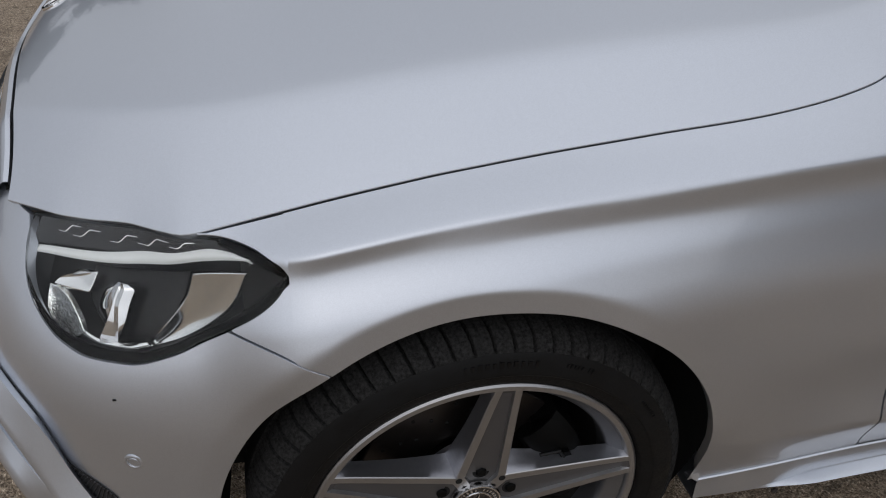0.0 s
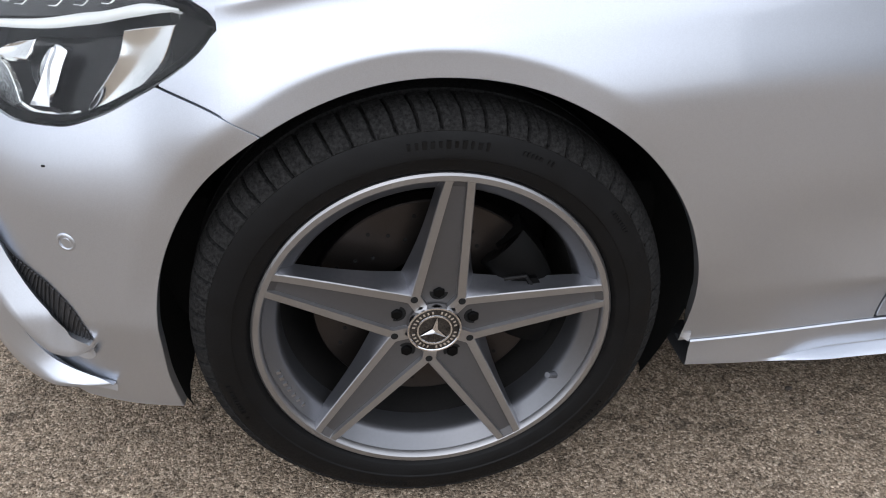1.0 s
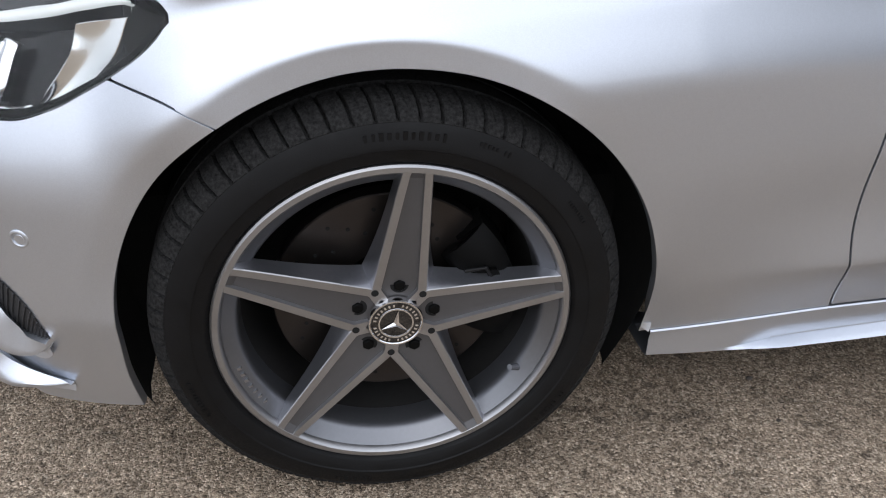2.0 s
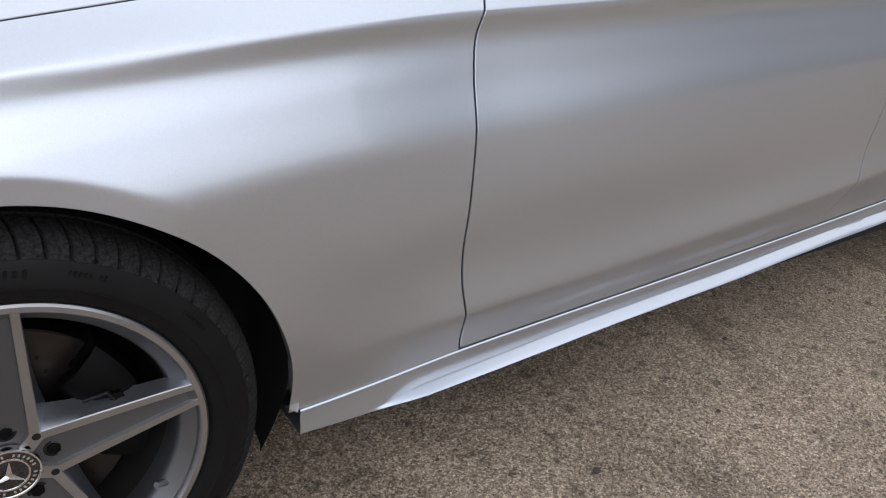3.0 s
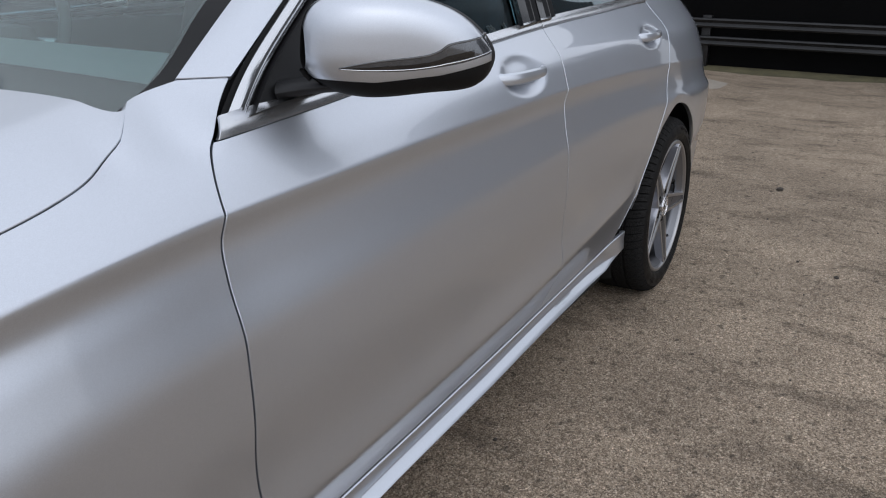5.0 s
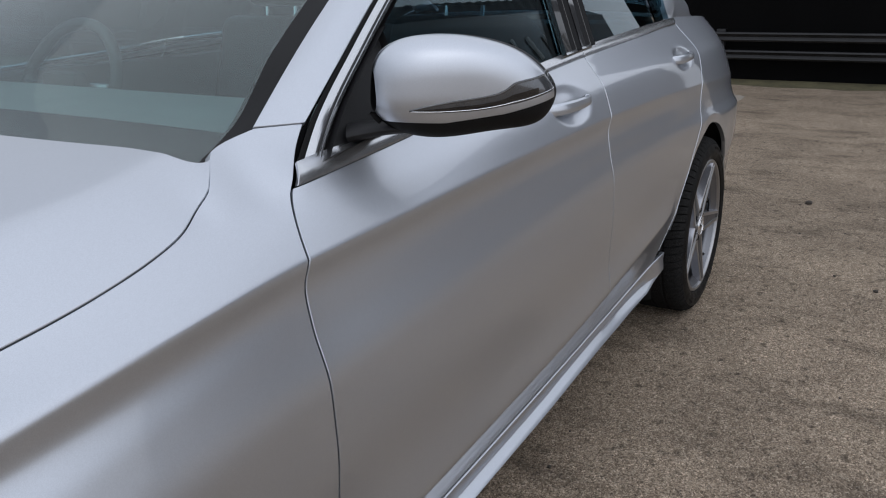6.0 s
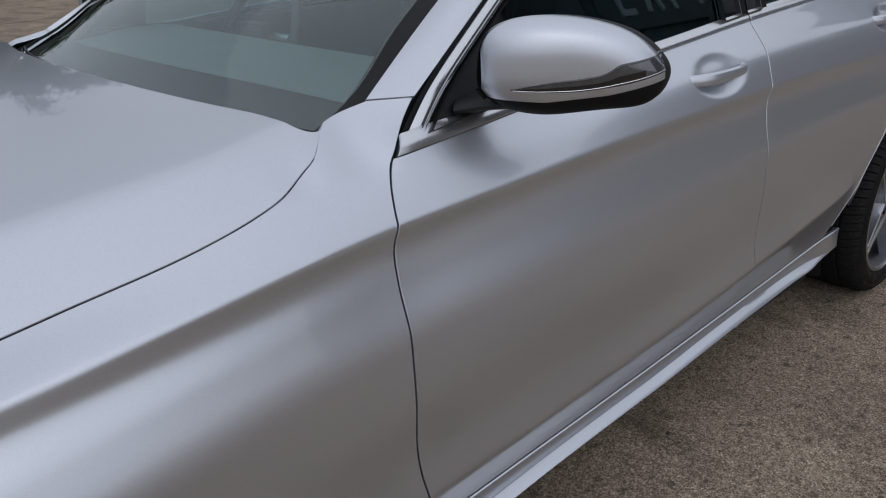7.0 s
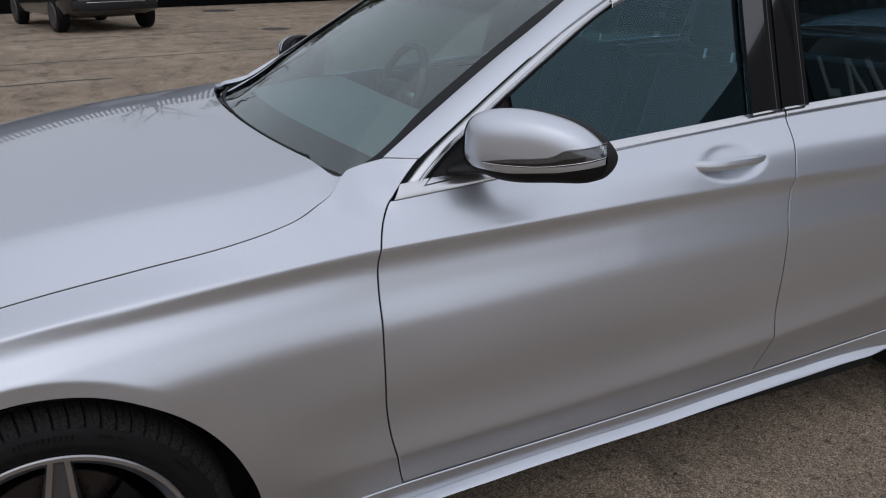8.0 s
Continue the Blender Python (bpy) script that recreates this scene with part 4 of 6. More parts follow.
    # door window frame along the windscreen pillar
    zz = np.linspace(0.956, 1.385, 50)
    px = PO_X(zz)
    l, r = np.stack([px - 0.003, zz], 1), np.stack([px + 0.014, zz - 0.002], 1)
    sheet("pillar_joint", between(l, r, 5, 0.0015), LINER_SHADE, parent_f if not far else car, sides="", far=far)
    l, r = np.stack([px + 0.0115, zz], 1), np.stack([px + 0.034, zz - 0.004], 1)
    sheet("window_frame", between(l, r, 8, np.linspace(0.0010, -0.003, 8) - 0.002 * np.sin(np.linspace(0, np.pi, 8))), TRIM, parent_f if not far else car, tag("bright trim along the windscreen pillar"), sides="rbt", depth=0.005, far=far)
    l, r = np.stack([px + 0.035, zz], 1), np.stack([px + 0.049, zz - 0.006], 1)
    sheet("window_seal", between(l, r, 6, 0.002), BLACK, parent_f if not far else car, sides="rbt", depth=0.01, far=far)
    l, r = np.stack([px - 0.012, zz], 1), np.stack([px + 0.014, zz], 1)
    sheet("gap_seal", between(l, r, 4, 0.016), BLACK, car, sides="", far=far)
    # mirror triangle
    tri = np.linspace(0, 1, 24)
    l = np.stack([PO_X(0.95 + tri * 0.17) + 0.055, 0.95 + tri * 0.17], 1)
    r = np.stack([np.full(24, 1.045), 0.975 + tri * 0.145], 1)
    r[:, 0] = np.maximum(r[:, 0], l[:, 0] + 0.001)
    sheet("mirror_base_cover", between(l, r, 14, -0.001), SATIN, parent_f if not far else car, tag("grained black cover behind the door mirror"), depth=0.015, far=far)
    # rear pillar between the quarter panel and the roof rail
    t = np.linspace(0.765, 1.0, 40)
    e = rail(t)
    top = np.interp(e[:, 0], (2.3, 2.8, 2.95, 3.3, 3.7, 3.96), (1.045, 1.06, 1.062, 1.05, 1.03, 0.99)) - 0.001
    foot = np.stack([e[:, 0], Y(e[:, 0], top), top], 1)
    sheet("rear_pillar", strip(foot, e, 14, 0.034 * smooth(0, 0.3, np.linspace(0, 1, 40)) * (1 - smooth(0.8, 1.0, np.linspace(0, 1, 40)))), PAINT, car, tag("silver rear roof pillar"), sides="l", far=far)
    # rail trim over the windows
    t = np.linspace(0.30, 0.775, 70)
    e = rail(t)
    up = np.stack([e[:, 0], e[:, 1] + 0.002, e[:, 2] - 0.004], 1)
    dn = np.stack([e[:, 0], e[:, 1] - 0.010, e[:, 2] - 0.030], 1)
    sheet("roof_trim", strip(dn, up, 6, 0.003), TRIM, car, sides="lrbt", far=far)


side_glass(False)
side_glass(True)

# ---- wheels ----
def make_wheel(width, radius):
    """A wheel about its own axis, outer face towards -y; y is 0 at the outer face of the rim's lip."""
    rim_r = 0.2465
    w = width
    lip = [(rim_r - 0.014, 0.012), (rim_r - 0.0125, 0.004), (rim_r - 0.010, 0.0015), (rim_r - 0.003, 0.0015), (rim_r, 0.004), (rim_r + 0.001, 0.010), (rim_r - 0.004, 0.016)]
    v, f = lathe(lip, 128)
    wheel = solid("wheel", v, f, MACHINED, None, "five twin-spoke alloy wheel with machined faces and grey recesses")
    v, f = lathe([(rim_r - 0.0125, 0.0105), (rim_r - 0.0150, 0.0135), (rim_r - 0.0300, 0.0260), (rim_r - 0.0335, 0.0300), (rim_r - 0.0350, 0.040), (rim_r - 0.0362, 0.070)], 128)
    solid("rim_barrel", v, f, BARREL, wheel, "silver painted inside of the rim")
    # deep part of the barrel: its dusty colour also holds painted shade
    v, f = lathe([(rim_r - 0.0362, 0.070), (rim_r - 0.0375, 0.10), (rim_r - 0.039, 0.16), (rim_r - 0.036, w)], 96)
    solid("inner_barrel", v, f, DUSTY_SHADE, wheel, "rim barrel dark with brake dust and with shade in its colour")
    # tyre: bulged sidewall, shoulder blocks and tread
    seg, blocks = 720, 72
    R = radius
    prof = [(rim_r - 0.006, 0.014), (rim_r + 0.002, 0.006), (rim_r + 0.006, 0.000), (rim_r + 0.012, -0.003), (rim_r + 0.022, -0.005), (rim_r + 0.024, -0.0065), (rim_r + 0.027, -0.0065), (rim_r + 0.030, -0.006), (R - 0.034, -0.003), (R - 0.0265, 0.001),
            (R - 0.0255, 0.0005), (R - 0.019, 0.005), (R - 0.012, 0.011), (R - 0.006, 0.020), (R - 0.002, 0.034), (R, 0.055), (R, 0.058), (R - 0.006, 0.060), (R - 0.006, 0.067), (R, 0.069), (R + 0.001, w / 2 - 0.005), (R - 0.006, w / 2 - 0.003), (R - 0.006, w / 2 + 0.003), (R + 0.001, w / 2 + 0.005),
            (R, w - 0.05), (R - 0.004, w - 0.02), (R - 0.02, w), (rim_r + 0.03, w + 0.004), (rim_r - 0.004, w - 0.012)]
    p = np.array(prof)
    m = len(p)
    a = np.linspace(0, 2 * np.pi, seg, endpoint=False)
    rr = np.broadcast_to(p[:, 0], (seg, m)).copy()
    yy = np.broadcast_to(p[:, 1], (seg, m)).copy()
    place = np.arange(seg) % (seg // blocks)
    for j in range(11, 17):
        rr[place < 1, j] -= 0.0060
        yy[place < 1, j] += 0.0045
        if j in (13, 14):
            rr[place == 5, j] -= 0.0018
            yy[place == 5, j] += 0.0012
    skew = np.where(np.arange(m) > 9, (p[:, 1] - 0.0) * 0.55, 0.0)
    ang = a[:, None] + skew[None]
    vv = np.stack([rr * np.cos(ang), yy, rr * np.sin(ang)], -1).reshape(-1, 3)
    ff, sl = [], []
    for i in range(seg):
        for j in range(m - 1):
            ff.append((i * m + j, i * m + j + 1, (i + 1) % seg * m + j + 1, (i + 1) % seg * m + j))
            sl.append(1 if 9 <= j < 25 else 0)
    solid("tyre", vv, ff, [RUBBER, TREAD], wheel, "black tyre with a dusty grooved shoulder", 25, sl)
    # raised unreadable marks on the sidewall
    bm = bmesh.new()
    rng = random.Random(4)
    for start, count, size, rad in ((98, 11, 0.010, 0.2875), (70, 8, 0.006, 0.2900), (40, 9, 0.005, 0.2890), (262, 9, 0.008, 0.2875), (205, 12, 0.006, 0.289), (330, 10, 0.007, 0.288)):
        for k in range(count):
            d = radians(start - k * math.degrees(size * 0.95 / rad))
            if rng.random() < 0.12:
                continue
            mat = Matrix.Translation((rad * math.cos(d), -0.0045, rad * math.sin(d))) @ Matrix.Rotation(-d + math.pi / 2, 4, "Y")
            bmesh.ops.create_cube(bm, size=1, matrix=mat @ Matrix.Diagonal((size * (0.35 + 0.25 * rng.random()), 0.0016, size * (0.75 + 0.4 * rng.random()), 1)))
    tagged(part("sidewall_relief", bm, RUBBER, wheel), "raised moulded bars on the sidewall", kind="stuff")
    # hub disc
    v, f = lathe([(0.0, 0.030), (0.040, 0.030), (0.058, 0.034), (0.066, 0.045), (0.070, 0.075), (0.0, 0.08)], 80)
    solid("hub", v, f, ALLOY, wheel, "grey wheel hub")
    # spokes: two machined ridges with a grey channel between, deep grey flanks
    n = 26
    rs = np.concatenate([np.linspace(0.034, 0.056, 8), np.linspace(0.060, rim_r - 0.0105, n - 8)])
    q = np.clip((rs - 0.052) / (rs[-1] - 0.052), 0, 1)
    half = np.minimum(0.0185 + 0.100 * (0.236 - rs), rs * math.tan(radians(36)) - 0.0002)
    face = 0.0185 - 0.004 * np.sin(np.pi * q) - 0.0165 * q**2.2
    ridge = 0.0115 - 0.0020 * q
    chan = 0.006 * (1 - smooth(0.955, 1.0, q))
    flare = 0.003 + 0.016 * (1 - q) ** 3 + 0.012 * smooth(0.86, 1, q) ** 2
    deep = 0.036 - 0.010 * q
    g = np.zeros((n, 12, 3))
    for k in range(n):
        h, y, r_, c, fl, dp = half[k], face[k], ridge[k], chan[k], flare[k], deep[k]
        prof = [(-h - fl, y + dp), (-h - fl * 0.35, y + 0.014), (-h - 0.0012, y + 0.0015), (-h, y), (-h + r_, y), (-h + r_ + 0.0012, y + c), (h - r_ - 0.0012, y + c), (h - r_, y), (h, y), (h + 0.0012, y + 0.0015), (h + fl * 0.35, y + 0.014), (h + fl, y + dp)]
        g[k] = [(t, yv, rs[k]) for t, yv in prof]
    fs = grid_faces(n, 12)
    mats = [1, 1, 0, 0, 0, 2, 0, 0, 0, 1, 1]
    slot = [mats[i % 11] for i in range(len(fs))]
    for k in range(5):
        c, s = math.cos(radians(6.0 + 72 * k)), math.sin(radians(6.0 + 72 * k))
        v = g.reshape(-1, 3).copy()
        v = np.stack([v[:, 0] * c + v[:, 2] * s, v[:, 1], -v[:, 0] * s + v[:, 2] * c], 1)
        solid("spoke", v, fs[:, ::-1], [MACHINED, ALLOY, ALLOY_DARK], wheel, "" if k else "machined twin spoke with a grey channel", 28, slot)
        # lug bolt in its bore at the foot of the spoke
        d = radians(90 - 6.0 - 72 * k)
        bm = bmesh.new()
        bmesh.ops.create_cone(bm, cap_ends=True, segments=24, radius1=0.0128, radius2=0.0128, depth=0.004, matrix=Matrix.Translation((0.0560 * math.cos(d), 0.0262, 0.0560 * math.sin(d))) @ Matrix.Rotation(math.pi / 2, 4, "X"))
        part("bolt_bore", bm, LINER_SHADE, wheel, "" if k else "dark bolt bore")
        bm = bmesh.new()
        bmesh.ops.create_cone(bm, cap_ends=True, segments=6, radius1=0.0095, radius2=0.0085, depth=0.008, matrix=Matrix.Translation((0.0560 * math.cos(d), 0.0240, 0.0560 * math.sin(d))) @ Matrix.Rotation(math.pi / 2, 4, "X"))
        bmesh.ops.bevel(bm, geom=bm.edges[:], offset=0.001, segments=1, affect="EDGES")
        part("lug_bolt", bm, IRON, wheel, "" if k else "black lug bolt")
        d = radians(90 - 6.0 - 36 - 72 * k)
        bm = bmesh.new()
        bmesh.ops.create_cone(bm, cap_ends=True, segments=16, radius1=0.0052, radius2=0.0052, depth=0.003, matrix=Matrix.Translation((0.0560 * math.cos(d), 0.0196, 0.0560 * math.sin(d))) @ Matrix.Rotation(math.pi / 2, 4, "X"))
        part("balance_hole", bm, LINER_SHADE, wheel)
    # web between the feet of the spokes
    v, f = lathe([(0.034, 0.0265), (0.050, 0.0265), (0.058, 0.030), (0.062, 0.040), (0.066, 0.075)], 90)
    solid("spoke_web", v, f, [ALLOY], wheel, "grey web round the hub")
    # centre cap: dark dished disc, bright rings and a plain three-armed bar shape
    v, f = lathe([(0.0, 0.0120), (0.022, 0.0125), (0.0225, 0.0115), (0.0245, 0.0112), (0.0250, 0.0125)], 72)
    cap = solid("centre_cap", v, f, [GLOSS, CHROME], wheel, "black and chrome wheel centre cap", 30, [1 if i % 4 in (1, 2, 3) else 0 for i in range(72 * 4)])
    v, f = lathe([(0.0250, 0.0127), (0.0345, 0.0127)], 72)
    solid("cap_band", v, f, GLOSS, cap)
    v, f = lathe([(0.0345, 0.0130), (0.0355, 0.0115), (0.0375, 0.0115), (0.0385, 0.014), (0.0385, 0.022)], 72)
    solid("cap_rim", v, f, CHROME, cap)
    bm = bmesh.new()
    for k in range(3):
        d = radians(90 - 8 + 120 * k)
        tip, pd = Vector((0.0225 * math.cos(d), 0.0108, 0.0225 * math.sin(d))), Vector((-math.sin(d), 0, math.cos(d)))
        foot = Vector((0, 0.0085, 0))
        side = [foot + pd * 0.0 + Vector((0.0045 * math.cos(d + s), 0.0022, 0.0045 * math.sin(d + s))) for s in (1.047, -1.047)]
        ring = [bm.verts.new(q_) for q_ in (foot, side[0], tip, side[1])]
        bm.faces.new(ring[:3])
        bm.faces.new((ring[0], ring[2], ring[3]))
    part("cap_bars", bm, CHROME, cap, sharp=10)
    bm = bmesh.new()
    for k in range(30):
        d = 2 * math.pi * k / 30
        if k % 15 in (0, 7):
            continue
        bmesh.ops.create_cube(bm, size=1, matrix=Matrix.Translation((0.0297 * math.cos(d), 0.0124, 0.0297 * math.sin(d))) @ Matrix.Rotation(-d, 4, "Y") @ Matrix.Diagonal((0.0042, 0.0006, 0.0026, 1)))
    part("cap_marks", bm, CHROME, cap, "small unreadable bars round the cap")
    # valve and embossed plate with bars
    d = radians(-31)
    tube("valve", [(r_ * math.cos(d), y_, r_ * math.sin(d)) for r_, y_ in ((0.222, 0.030), (0.210, 0.024), (0.200, 0.018))], (0.006, 0.0052, 0.0046), BARREL, wheel, "grey metal tyre valve", up=(0, 1, 0))
    bm = bmesh.new()
    for k in range(7):
        d = radians(196 + k * 3.0)
        bmesh.ops.create_cube(bm, size=1, matrix=Matrix.Translation((0.2265 * math.cos(d), 0.0185, 0.2265 * math.sin(d))) @ Matrix.Rotation(-d, 4, "Y") @ Matrix.Diagonal((0.009, 0.004, 0.0045 if k < 3 else 0.0028, 1)))
    part("rim_badge", bm, MACHINED, wheel, "small raised bars on the rim")
    return wheel


ALLOY_DARK = surface("dark_grey_channel", (0.095, 0.092, 0.094), 0.45, metal=0.5, vary=0.06, scale=15)
LIP_Y = 0.024
wheel = make_wheel(0.225, 0.329)
wheel.parent = car
wheel.matrix_basis = pose(0, LIP_Y, HUB_Z)
w2 = copy_thing(wheel, pose(BASE, LIP_Y + 0.006, HUB_Z, 0, 17, 0))
w3 = copy_thing(wheel, pose(0, 2 * YC - LIP_Y, HUB_Z, 0, 0, 180))
w4 = copy_thing(wheel, pose(BASE, 2 * YC - LIP_Y, HUB_Z, 0, 0, 180))


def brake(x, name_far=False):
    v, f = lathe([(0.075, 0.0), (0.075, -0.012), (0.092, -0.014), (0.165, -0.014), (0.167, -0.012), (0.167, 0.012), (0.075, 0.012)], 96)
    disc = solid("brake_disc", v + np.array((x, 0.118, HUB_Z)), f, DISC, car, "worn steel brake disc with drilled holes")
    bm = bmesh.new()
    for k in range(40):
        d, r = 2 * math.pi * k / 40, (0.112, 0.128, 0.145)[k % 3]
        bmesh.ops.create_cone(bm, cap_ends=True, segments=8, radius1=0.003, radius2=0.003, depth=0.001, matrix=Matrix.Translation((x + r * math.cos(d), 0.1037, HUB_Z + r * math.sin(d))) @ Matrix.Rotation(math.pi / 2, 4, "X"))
    tagged(part("disc_drilling", bm, LINER_SHADE, disc), "small drilled holes in the disc", kind="stuff")
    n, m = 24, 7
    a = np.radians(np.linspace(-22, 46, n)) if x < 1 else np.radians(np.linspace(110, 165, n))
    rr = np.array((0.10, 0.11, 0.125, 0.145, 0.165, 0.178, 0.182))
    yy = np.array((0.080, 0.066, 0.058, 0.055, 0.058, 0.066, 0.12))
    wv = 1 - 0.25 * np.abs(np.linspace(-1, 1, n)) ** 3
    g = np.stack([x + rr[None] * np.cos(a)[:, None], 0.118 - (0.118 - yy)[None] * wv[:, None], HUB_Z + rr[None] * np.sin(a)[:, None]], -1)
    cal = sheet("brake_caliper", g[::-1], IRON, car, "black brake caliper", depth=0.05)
    for d in (2, 24):
        tube("caliper_bolt", [(x + 0.15 * math.cos(radians(d)), y_, HUB_Z + 0.15 * math.sin(radians(d))) for y_ in (0.07, 0.05)], 0.009, IRON, cal, seg=6, up=(0, 0, 1))
    tube("pad_spring", [(x + r * math.cos(radians(d)), 0.051, HUB_Z + r * math.sin(radians(d))) for r, d in ((0.118, 36), (0.145, 30), (0.150, 16), (0.140, 6), (0.120, -6))], 0.003, BLACK, cal, up=(0, 1, 0))
    return disc


brake(0.0)
brake(BASE)
# wheel housings
for hx, rad in ((HUB_X, 0.405), (BASE, 0.41)):
    for far in (False, True):
        deg = np.linspace(-27, 207, 60)
        a = np.radians(deg)
        y0 = 0.058 + 0.055 * smooth(60, 118, np.abs(deg - 90))
        ys = np.array((0.0, 0.02, 0.06, 0.16, 0.30, 0.38))
        r = rad + np.array((-0.010, 0.0, 0.008, 0.010, 0.0, -0.06))
        g = np.stack([hx + r[None] * np.cos(a)[:, None], y0[:, None] + ys[None], HUB_Z + r[None] * np.sin(a)[:, None]], -1)
        sheet("arch_liner", g, LINER_SHADE, car, "" if far else "black felt wheel arch liner", sides="", far=far)
        # disc added to close the housing, so no light comes through the car
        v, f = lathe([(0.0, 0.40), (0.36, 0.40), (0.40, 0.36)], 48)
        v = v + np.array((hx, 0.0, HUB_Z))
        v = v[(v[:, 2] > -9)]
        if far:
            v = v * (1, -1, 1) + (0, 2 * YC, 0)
        solid("inner_arch", v * (1, 1, 1), f, LINER_SHADE, car)
# unseen boxes that block light under the car and deepen its ground shadow
box("floor_pan", (0.47, 0.11, 0.172), (2.36, 2 * YC - 0.11, 0.26), LINER_SHADE, car, bevel=0.01)
box("underbody", (-0.62, 0.30, 0.164), (3.7, 2 * YC - 0.30, 0.40), LINER_SHADE, car, "dark underbody", bevel=0.03)

# ---- headlamp ----
INWARD = np.array((-0.20, 0.88, -0.43))
DRL = surface("white_light_guide", (0.86, 0.87, 0.85), 0.25, vary=0.02)
SILVER = surface("silvered_reflector", (0.86, 0.86, 0.85), 0.12, metal=1.0, vary=0.04, scale=60)
FACET = surface("faceted_reflector", (0.75, 0.76, 0.74), 0.12, metal=0.95, vary=0.5, scale=120, bump=1.0, bump_scale=260)
SMOKE = surface("dark_lamp_lens", (0.003, 0.003, 0.0035), 0.15, vary=0.1, spec=0.3)
LAMP_DARK = surface("dark_lamp_housing", (0.030, 0.030, 0.032), 0.30, vary=0.15, scale=40, spec=0.4)
LAMP_RIM = surface("black_lamp_rim", (0.002, 0.002, 0.0022), 0.2, vary=0.1, spec=0.05)


def lamp_place(u, z, depth):
    p = front(np.asarray(u, float), np.asarray(z, float))
    return p + np.asarray(depth, float)[..., None] * INWARD


def headlamp(far):
    us = 1.56 + (5.66 - 1.56) * (0.5 - 0.5 * np.cos(np.linspace(0, np.pi, 70)))
    v = np.linspace(0, 1, 26)
    lo, hi = LAMP_LOW(us), LAMP_TOP(us)

    def grid(a, b, depth):
        """The lamp's outline pulled in by the shares a, b at foot and top, sunk by depth."""
        z = lo[:, None] + (hi - lo)[:, None] * (a + (b - a) * v)[None]
        return lamp_place(np.broadcast_to(us[:, None], z.shape), z, np.broadcast_to(depth, z.shape))[::-1]

    lens = plate("headlamp", grid(0.0, 1.0, 0.0005), 0.003, LENS, car, "" if far else "clear headlamp with dark housing, white light guide and silvered reflectors", far=far)
    lens.visible_shadow = False
    # bowl of the housing
    e = np.minimum(np.minimum((us - 1.56) / 1.0, (5.66 - us) / 0.6), 1)[:, None] * (1 - np.abs(2 * v - 1) ** 4)[None]
    sheet("lamp_housing", grid(-0.01, 1.01, 0.007 + 0.085 * np.clip(e, 0, 1) ** 0.6), LAMP_DARK, lens, "" if far else "dark lamp housing", sides="", far=far)
    # black rim round the lens
    g = grid(0.0, 1.0, 0.0)
    w = np.interp(us, (1.56, 1.7, 2.0, 2.6, 3.4, 4.4, 5.66), (0.50, 0.26, 0.15, 0.085, 0.075, 0.085, 0.10))
    z = lo[:, None] + (hi - lo)[:, None] * w[:, None] * np.linspace(0, 1, 8)[None]
    uu = np.broadcast_to(us[:, None], z.shape)
    sheet("lamp_rim", lamp_place(uu, z, np.full(z.shape, 0.0045) + 0.006 * np.linspace(0, 1, 8)[None] ** 3)[::-1], LAMP_RIM, lens, "" if far else "gloss black lamp rim", sides="", far=far)
    k = us < 2.75
    z = hi[k, None] - (hi - lo)[k, None] * np.interp(us[k], (1.56, 1.7, 2.0, 2.3, 2.75), (0.50, 0.28, 0.16, 0.10, 0.04))[:, None] * np.linspace(1, 0, 8)[None]
    uu = np.broadcast_to(us[k, None], z.shape)
    sheet("lamp_rim", lamp_place(uu, z, np.full(z.shape, 0.0045) + 0.006 * np.linspace(1, 0, 8)[None] ** 3)[::-1], LAMP_RIM, lens, sides="", far=far)
    # upper ledge with bright ridges
    uu = np.linspace(5.50, 2.45, 50)
    a = np.interp(uu, (2.45, 3.4, 4.3, 5.1, 5.5), (0.744, 0.728, 0.716, 0.704, 0.695))
    b = LAMP_TOP(uu) - 0.003
    g = lamp_place(np.broadcast_to(uu[:, None], (50, 6)), a[:, None] + (b - a)[:, None] * np.linspace(0, 1, 6)[None], np.broadcast_to(np.linspace(0.020, 0.010, 6), (50, 6)))
    sheet("upper_ledge", g, LAMP_DARK, lens, sides="", far=far)
    for i, (ua, za, ub, zb) in enumerate(((5.13, 0.7165, 4.80, 0.7265), (4.89, 0.7175, 4.51, 0.7285), (4.36, 0.7235, 4.00, 0.7345), (3.98, 0.7295, 3.52, 0.7435), (3.51, 0.7395, 3.08, 0.7485))):
        t = np.linspace(0, 1, 16)
        p = lamp_place(ua + (ub - ua) * t, za + (zb - za) * (0.35 * t + 0.65 * smooth(0.30, 0.62, t)), np.full(16, 0.011))
        if far:
            p = p * (1, -1, 1) + (0, 2 * YC, 0)
        tube("bright_ridge", p, np.interp(t, (0, 0.4, 0.7, 1), (0.0006, 0.0010, 0.0012, 0.0005)), SILVER, lens, "" if i or far else "bright moulded ridge", seg=6)
    # white light guide
    k = np.linspace(0, 1, 9)
    t = np.linspace(0, 1, 60)
    du = spline(k, (5.52, 5.54, 5.41, 4.99, 4.49, 3.96, 3.28, 2.68, 2.08))(t)
    dz = spline(k, (0.667, 0.680, 0.691, 0.6990, 0.7060, 0.7160, 0.7310, 0.7405, 0.7465))(t)
    g = []
    tu, tz = np.gradient(du) * 0.085, np.gradient(dz)
    tl = np.hypot(tu, tz)
    for q in np.linspace(-1, 1, 9):
        wd = np.interp(t, (0, 0.25, 0.5, 0.68, 0.85, 1), (0.0022, 0.0034, 0.0046, 0.0062, 0.0062, 0.0020))
